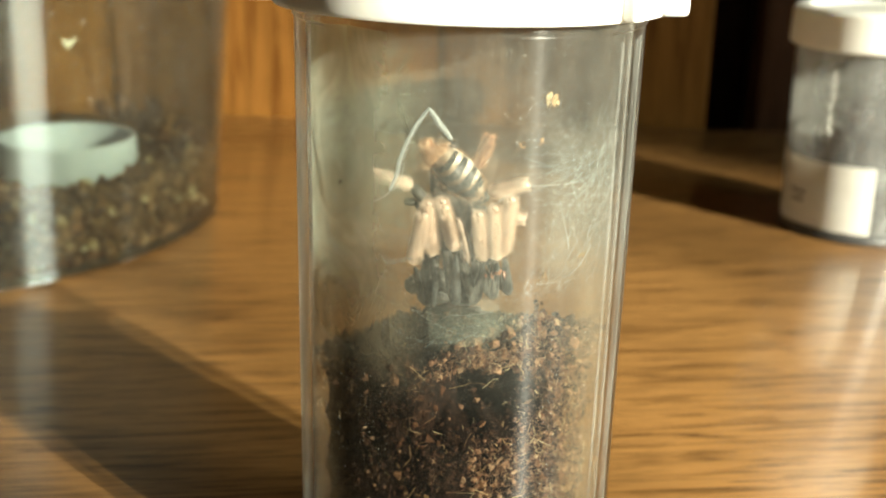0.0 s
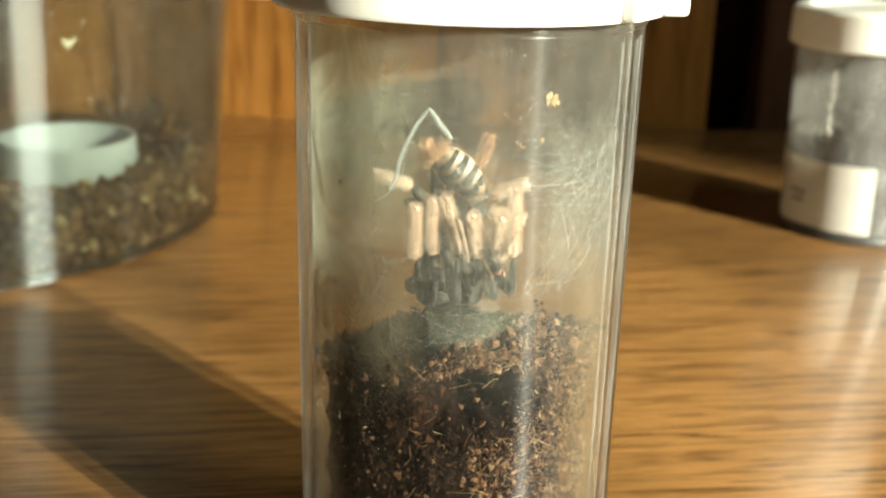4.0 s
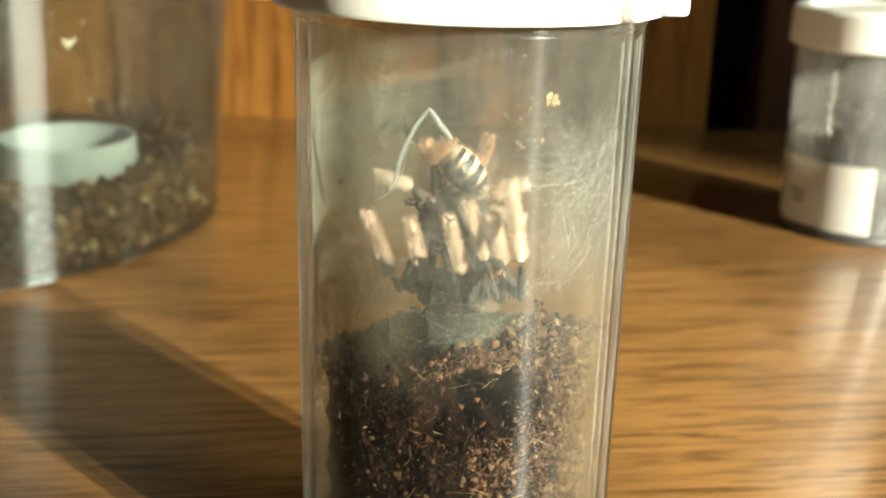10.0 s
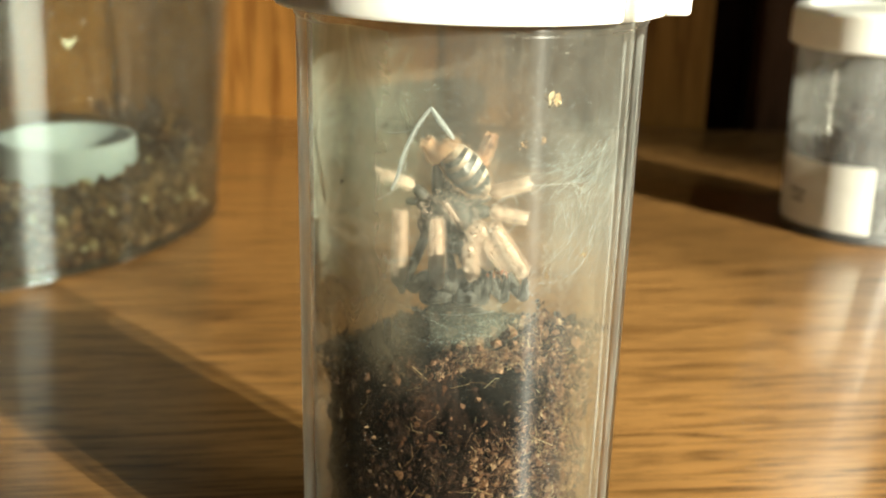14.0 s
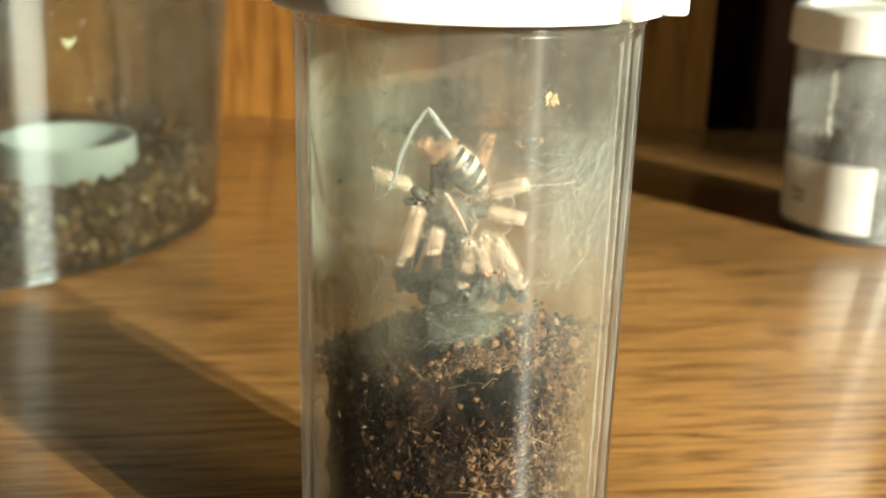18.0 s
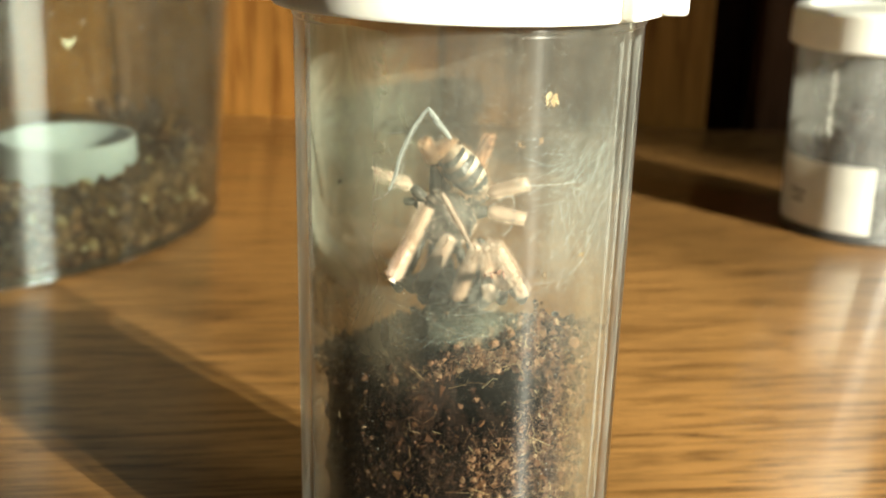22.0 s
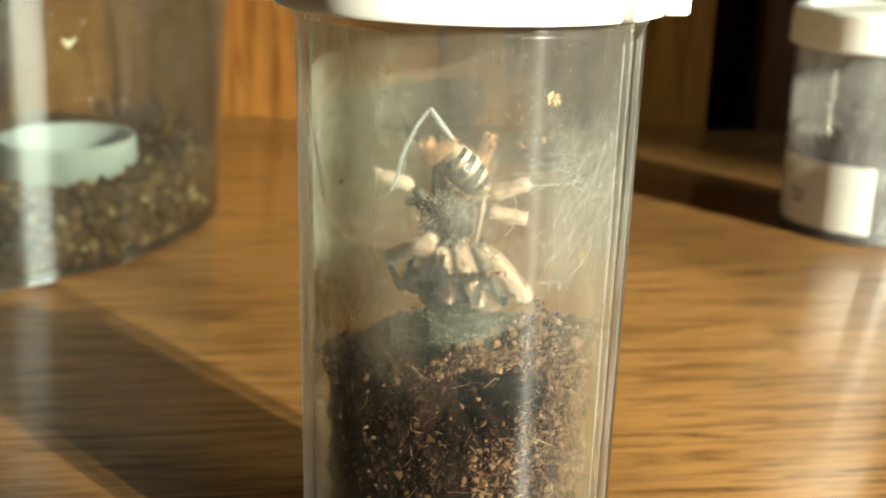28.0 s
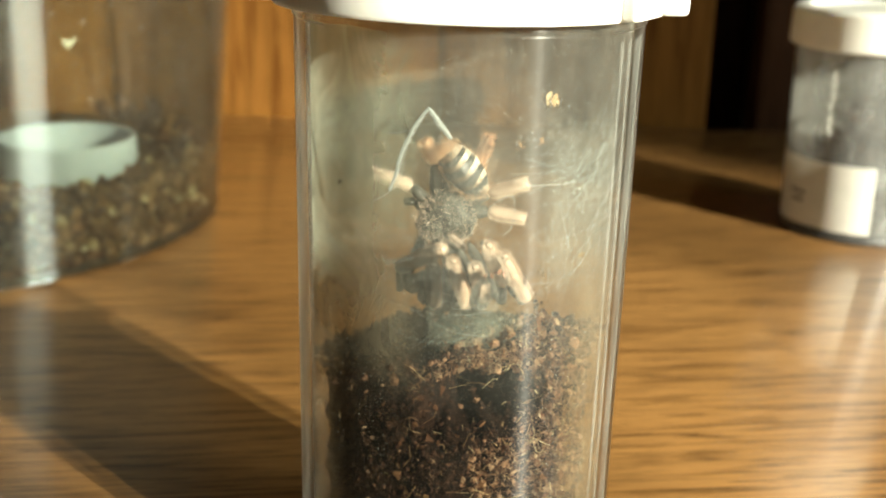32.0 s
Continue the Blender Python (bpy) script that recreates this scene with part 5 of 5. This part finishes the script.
LIMB_ROWS["D"] = [  # seconds; knee, joint and tip of the limb in mm, in the spider's space
    (0, (3.02, 1.34, -10.01), (3.66, -0.98, -4.51), (2.91, -6.00, 1.41)),
    (1, (3.05, 2.57, -10.46), (2.83, 0.24, -4.93), (1.94, -6.00, -0.34)),
    (2, (3.03, 1.84, -10.19), (3.47, 0.21, -4.44), (2.13, -6.00, 0.10)),
    (3, (3.05, 2.27, -10.35), (3.48, -0.03, -4.82), (2.54, -6.00, 0.11)),
    (6, (3.21, -3.10, -8.52), (2.47, -3.61, -2.59), (1.36, -6.00, 4.76)),
    (7, (3.29, -4.21, -8.15), (2.42, -6.03, -2.49), (0.94, -6.00, 5.17)),
    (8, (3.51, -0.81, -9.42), (3.80, -3.33, -3.98), (1.83, -6.00, 3.08)),
    (8.5, (3.59, -0.16, -9.67), (3.61, -2.33, -4.08), (2.25, -6.00, 2.67)),
    (9, (3.73, 2.08, -10.50), (2.38, -0.39, -5.20), (1.10, -6.00, 0.07)),
    (9.5, (3.67, 0.40, -9.89), (3.42, -1.37, -4.17), (1.46, -6.00, 1.79)),
    (10, (3.65, -0.11, -9.70), (3.83, -2.25, -4.10), (1.85, -6.00, 2.44)),
    (10.5, (3.68, 0.72, -10.01), (5.39, -1.56, -4.73), (0.90, -6.00, -0.15)),
    (11, (3.70, 1.32, -10.23), (4.54, -1.23, -4.86), (2.51, -6.00, 0.97)),
    (11.5, (3.69, 0.89, -10.07), (4.52, -1.69, -4.72), (2.29, -6.00, 1.39)),
    (12, (3.73, 2.24, -10.56), (4.14, -0.89, -5.45), (0.50, -6.00, -0.81)),
    (12.5, (3.70, 1.42, -10.26), (4.98, -1.55, -5.21), (2.12, -6.00, 0.53)),
    (13, (3.59, -1.64, -9.15), (4.19, -4.88, -4.14), (1.42, -6.00, 3.07)),
    (14, (3.74, 2.55, -10.67), (4.15, -0.56, -5.56), (2.14, -6.00, -0.33)),
    (17, (3.78, 3.64, -11.07), (3.98, -0.84, -7.09), (2.60, -6.00, -1.41)),
    (18, (3.78, 3.66, -11.08), (4.65, -1.05, -7.46), (3.22, -6.00, -1.61)),
    (19, (3.74, 2.44, -10.63), (3.51, -2.50, -7.23), (0.30, -6.00, -1.04)),
    (20, (3.73, 2.21, -10.55), (3.71, -2.60, -6.95), (0.30, -6.00, -0.82)),
    (21, (3.78, 3.53, -11.03), (3.86, -1.69, -8.05), (3.02, -6.00, -1.61)),
    (22, (3.78, 3.55, -11.04), (4.58, -1.86, -8.58), (3.66, -6.00, -2.03)),
    (23, (3.78, 3.61, -11.06), (4.23, -1.84, -8.59), (3.53, -6.00, -2.03)),
    (24, (3.71, 1.44, -10.27), (3.49, -4.03, -7.83), (0.71, -6.00, -0.81)),
    (25, (3.70, 1.35, -10.24), (3.70, -4.12, -7.79), (1.41, -6.00, -0.57)),
    (28, (3.75, 2.60, -10.69), (3.33, -3.07, -8.78), (1.16, -6.00, -1.88)),
    (29, (3.67, 0.50, -9.93), (3.26, -5.17, -8.01), (1.04, -6.00, -0.58)),
    (30, (3.81, 4.26, -11.29), (3.17, -1.39, -9.39), (3.70, -6.00, -3.12)),
    (31, (3.80, 3.99, -11.20), (3.12, -1.66, -9.30), (4.10, -6.00, -2.89)),
    (32, (3.83, 4.50, -11.58), (3.93, -0.42, -9.11), (2.68, -6.00, -3.81)),
]
LIMB_ROWS["E"] = [  # seconds; knee, joint and tip of the limb in mm, in the spider's space
    (0, (4.80, 1.41, -9.51), (4.94, -1.56, -4.29), (4.33, -6.00, 2.09)),
    (1, (4.83, 1.96, -9.70), (4.10, -0.96, -4.51), (3.73, -6.00, 1.43)),
    (2, (4.77, 0.77, -9.28), (4.69, -2.23, -4.08), (4.10, -6.00, 2.72)),
    (3, (4.84, 2.32, -9.83), (4.55, -0.62, -4.60), (3.96, -6.00, 1.01)),
    (6, (5.26, 1.43, -9.74), (7.37, -1.22, -4.79), (8.06, -6.00, 1.34)),
    (7, (5.41, 1.38, -9.80), (7.14, -1.37, -4.75), (6.82, -6.00, 1.52)),
    (8, (5.36, -2.68, -8.41), (5.17, -5.64, -3.20), (3.42, -6.00, 4.40)),
    (8.5, (5.65, 1.48, -9.95), (5.40, -1.24, -4.61), (4.15, -6.00, 1.44)),
    (9, (5.73, 1.58, -10.02), (6.27, -1.80, -5.09), (2.54, -6.00, 0.32)),
    (9.5, (5.59, -1.08, -9.06), (6.10, -4.54, -4.19), (3.87, -6.00, 3.14)),
    (10, (5.72, 1.45, -9.98), (5.61, -1.49, -4.75), (4.15, -6.00, 1.44)),
    (10.5, (5.71, 1.14, -9.86), (6.68, -1.94, -4.80), (1.73, -6.00, -0.35)),
    (11, (5.70, 1.09, -9.84), (6.02, -2.10, -4.77), (3.32, -6.00, 1.42)),
    (11.5, (5.69, 0.77, -9.73), (6.23, -2.16, -4.52), (2.91, -6.00, 1.41)),
    (12, (5.74, 1.80, -10.10), (6.27, -1.99, -5.48), (1.74, -6.00, -0.56)),
    (12.5, (5.72, 1.33, -9.93), (6.68, -2.77, -5.67), (2.54, -6.00, 0.11)),
    (13, (5.71, 1.21, -9.89), (6.46, -2.56, -5.29), (4.56, -6.00, 1.45)),
    (14, (5.74, 1.84, -10.11), (5.84, -1.99, -5.49), (2.54, -6.00, 0.32)),
    (17, (5.82, 3.26, -10.63), (5.92, -0.91, -6.32), (3.00, -6.00, -1.18)),
    (18, (5.81, 3.09, -10.56), (5.91, -1.42, -6.60), (3.61, -6.00, -0.73)),
    (19, (5.82, 3.27, -10.63), (5.49, -1.38, -6.86), (2.79, -6.00, -1.18)),
    (20, (5.82, 3.29, -10.64), (5.49, -1.51, -7.05), (3.00, -6.00, -1.18)),
    (21, (5.90, 4.50, -11.18), (5.57, 0.01, -7.57), (3.90, -6.00, -2.90)),
    (22, (5.85, 3.75, -10.80), (5.96, -1.31, -7.57), (4.26, -6.00, -1.58)),
    (23, (5.83, 3.45, -10.70), (6.15, -1.33, -7.09), (4.24, -6.00, -1.14)),
    (24, (5.84, 3.65, -10.77), (5.29, -1.26, -7.37), (3.02, -6.00, -1.61)),
    (25, (5.83, 3.42, -10.68), (5.50, -1.38, -7.09), (3.42, -6.00, -1.16)),
    (28, (5.84, 3.71, -10.79), (5.96, -1.57, -7.94), (3.45, -6.00, -2.03)),
    (29, (5.84, 3.71, -10.79), (5.96, -1.57, -7.94), (3.45, -6.00, -2.03)),
    (30, (5.90, 4.50, -11.19), (4.81, -0.67, -9.00), (4.33, -6.00, -3.32)),
    (31, (5.89, 4.50, -11.13), (4.72, -0.93, -9.24), (4.54, -6.00, -3.32)),
    (32, (5.85, 3.84, -10.84), (5.74, -0.96, -7.23), (3.85, -6.00, -1.59)),
]
LIMB_ROWS["F"] = [  # seconds; knee, joint and tip of the limb in mm, in the spider's space
    (0, (6.33, 1.00, -8.84), (5.55, -1.98, -3.69), (5.93, -6.00, 2.99)),
    (1, (6.35, 1.24, -8.93), (6.20, -2.24, -4.04), (5.53, -6.00, 2.76)),
    (2, (6.35, 1.28, -8.94), (6.21, -1.97, -3.90), (5.94, -6.00, 2.77)),
    (3, (6.35, 1.26, -8.93), (6.42, -1.98, -3.88), (5.74, -6.00, 2.77)),
    (6, (6.60, -5.45, -6.89), (6.31, -8.28, -1.61), (7.44, -6.00, 5.77)),
    (7, (6.79, -5.81, -6.87), (6.01, -8.37, -1.49), (5.52, -6.00, 5.92)),
    (8, (7.49, 1.19, -9.47), (6.89, -1.63, -4.21), (4.75, -6.00, 1.89)),
    (8.5, (7.16, -5.20, -7.24), (6.65, -8.43, -2.21), (5.31, -6.00, 5.08)),
    (9, (7.83, 2.80, -10.16), (7.41, -1.21, -5.71), (3.81, -6.00, -0.72)),
    (9.5, (7.43, -2.90, -8.12), (6.39, -6.59, -3.51), (3.65, -6.00, 3.77)),
    (10, (7.28, -5.06, -7.34), (6.81, -8.47, -2.43), (5.64, -6.00, 4.88)),
    (10.5, (7.79, 2.12, -9.92), (7.37, -1.51, -5.15), (2.98, -6.00, -0.53)),
    (11, (7.80, 2.25, -9.96), (7.38, -1.37, -5.20), (5.00, -6.00, 0.61)),
    (11.5, (7.69, 0.74, -9.42), (7.27, -2.92, -4.69), (3.93, -6.00, 1.65)),
    (12, (7.85, 2.97, -10.22), (7.55, -1.55, -6.28), (3.42, -6.00, -1.38)),
    (12.5, (7.80, 2.27, -9.97), (7.59, -2.55, -6.40), (4.21, -6.00, -0.28)),
    (13, (7.34, -4.13, -7.68), (7.07, -8.54, -3.62), (5.62, -6.00, 3.61)),
    (14, (7.78, 2.10, -9.91), (7.57, -2.28, -5.81), (4.19, -6.00, 0.16)),
    (17, (7.83, 2.80, -10.16), (7.84, -2.15, -6.76), (4.04, -6.00, -1.15)),
    (18, (7.84, 2.93, -10.20), (7.64, -2.14, -7.00), (4.65, -6.00, -0.91)),
    (19, (7.77, 1.87, -9.83), (7.65, -3.48, -7.12), (3.62, -6.00, -0.94)),
    (20, (7.80, 2.26, -9.97), (7.39, -3.30, -7.75), (4.24, -6.00, -1.14)),
    (21, (7.92, 4.05, -10.61), (7.95, -1.38, -8.04), (4.72, -6.00, -2.65)),
    (22, (7.85, 2.95, -10.21), (7.87, -2.53, -7.78), (4.68, -6.00, -1.56)),
    (23, (7.81, 2.46, -10.04), (7.83, -3.02, -7.60), (4.66, -6.00, -1.13)),
    (24, (7.80, 2.27, -9.97), (7.53, -3.41, -8.07), (4.05, -6.00, -1.58)),
    (25, (7.79, 2.20, -9.95), (7.61, -3.44, -7.92), (4.25, -6.00, -1.36)),
    (28, (7.88, 3.39, -10.37), (8.13, -2.25, -8.33), (4.30, -6.00, -2.67)),
    (29, (7.80, 2.29, -9.98), (7.83, -3.31, -7.82), (3.65, -6.00, -1.81)),
    (30, (7.90, 3.68, -10.48), (8.07, -2.00, -8.56), (4.93, -6.00, -2.65)),
    (31, (7.84, 2.84, -10.18), (7.87, -2.80, -8.14), (4.68, -6.00, -1.78)),
    (32, (7.91, 3.91, -10.56), (8.17, -1.73, -8.52), (5.34, -6.00, -2.64)),
]
LIMB_ROWS["G"] = [  # seconds; knee, joint and tip of the limb in mm, in the spider's space
    (0, (2.46, 2.64, -6.18), (2.10, -3.06, -4.34), (0.86, -6.60, 1.09)),
    (1, (2.46, 2.64, -6.18), (2.10, -3.06, -4.34), (0.86, -6.60, 1.09)),
    (2, (2.46, 2.64, -6.18), (2.10, -3.06, -4.34), (0.86, -6.60, 1.09)),
    (3, (2.46, 2.64, -6.18), (2.10, -3.06, -4.34), (0.86, -6.60, 1.09)),
    (6, (2.46, 2.64, -6.18), (2.10, -3.06, -4.34), (0.86, -6.60, 1.09)),
    (7, (2.46, 2.64, -6.18), (2.10, -3.06, -4.34), (0.86, -6.60, 1.09)),
    (8, (2.46, 2.64, -6.18), (2.10, -3.06, -4.34), (0.86, -6.60, 1.09)),
    (8.5, (2.46, 2.64, -6.18), (2.10, -3.06, -4.34), (0.86, -6.60, 1.09)),
    (9, (2.47, 2.93, -6.28), (2.10, -2.63, -4.03), (0.86, -6.60, 1.09)),
    (9.5, (2.47, 2.93, -6.28), (2.10, -2.63, -4.03), (0.86, -6.60, 1.09)),
    (10, (2.45, 2.42, -6.11), (2.68, -1.56, -1.63), (1.23, -6.60, 2.38)),
    (10.5, (2.43, 1.38, -5.77), (2.86, -2.00, -0.83), (0.79, -6.60, 3.42)),
    (11, (2.44, 1.93, -5.95), (0.94, -1.26, -1.10), (-0.41, -6.60, 2.54)),
    (11.5, (2.44, 1.73, -5.89), (0.51, -1.07, -0.94), (-0.41, -6.60, 2.54)),
    (12, (2.47, 3.12, -6.34), (-0.30, -1.17, -3.20), (-1.99, -6.60, 0.15)),
    (12.5, (2.45, 2.45, -6.12), (1.82, -1.53, -1.67), (2.86, -6.60, 2.42)),
    (13, (2.44, 1.82, -5.92), (2.66, -2.18, -1.45), (1.20, -6.60, 3.22)),
    (14, (2.45, 2.07, -6.00), (1.38, -1.85, -1.59), (-0.61, -6.60, 2.54)),
    (17, (2.46, 2.71, -6.21), (0.72, -1.39, -2.19), (-1.44, -6.60, 1.24)),
    (18, (2.42, 1.12, -5.69), (2.01, -3.09, -1.42), (-0.44, -6.60, 3.60)),
    (19, (2.46, 2.75, -6.22), (0.54, -1.30, -2.23), (-0.79, -6.60, 1.47)),
    (20, (2.31, -3.58, -4.17), (2.19, -8.51, -0.75), (-0.27, -6.60, 5.07)),
    (21, (2.44, 1.73, -5.89), (0.49, -2.33, -1.92), (-2.28, -6.60, 2.28)),
    (22, (2.40, 0.18, -5.39), (2.22, -4.78, -2.01), (-0.76, -6.60, 3.59)),
    (23, (2.42, 0.89, -5.62), (2.59, -1.76, -0.24), (1.34, -6.60, 4.07)),
    (24, (2.43, 1.41, -5.78), (2.23, -2.79, -1.51), (0.58, -6.60, 3.63)),
    (25, (2.30, -3.72, -4.12), (3.01, -8.57, -0.65), (1.90, -6.60, 5.55)),
    (28, (2.43, 1.27, -5.74), (2.46, -3.91, -2.72), (3.12, -6.60, 3.28)),
    (29, (2.44, 2.02, -5.98), (1.77, -1.96, -1.54), (0.56, -6.60, 2.99)),
    (30, (2.48, 3.47, -6.45), (2.33, -2.09, -4.20), (1.08, -6.60, 0.46)),
    (31, (2.46, 2.83, -6.24), (2.71, -2.09, -2.83), (2.67, -6.60, 1.99)),
    (32, (2.50, 4.19, -6.69), (1.89, -0.95, -3.66), (0.29, -6.60, -0.64)),
]


def aim(a, b):
    """The pose of a segment whose joint is at a and that points to b, in mm in the spider's space."""
    way = Vector(b) - Vector(a)
    z = way.normalized()
    x = Vector((1, 0, 0))
    x = (x - z * x.dot(z)).normalized() if abs(x.dot(z)) < 0.98 else Vector((0, 1, 0)).cross(z).normalized()
    y = z.cross(x)
    turn = Matrix((x, y, z)).transposed().to_4x4()
    return Matrix.Translation(Vector(a) * MM) @ turn


HIPS = {"A": (-1.7, 0.4, -1.0), "B": (-1.2, 0.2, -2.0), "C": (-0.5, 0.0, -2.6), "D": (0.5, 0.0, -2.6), "E": (1.2, 0.2, -2.0), "F": (1.7, 0.4, -1.0)}


def motions():
    for key, pieces in LEG_PIECES.items():
        rows = LIMB_ROWS[key]
        walk(pieces[-1], [(t, aim(joint, tip)) for t, knee, joint, tip in rows])
        if len(pieces) == 3:
            walk(pieces[0], [(t, aim(knee, HIPS[key])) for t, knee, joint, tip in rows])
            walk(pieces[1], [(t, aim(knee, joint)) for t, knee, joint, tip in rows])
    walk(abdomen, [(0, pose(0.9 * MM, -0.4 * MM, 3.8 * MM, 0, -48, 0)), (3.5, pose(1.0 * MM, -0.4 * MM, 3.9 * MM, 0, -48, 0)), (7, pose(1.2 * MM, -0.4 * MM, 4.0 * MM, 0, -46, 0)),
                   (10, ABD), (32, ABD)])


motions()
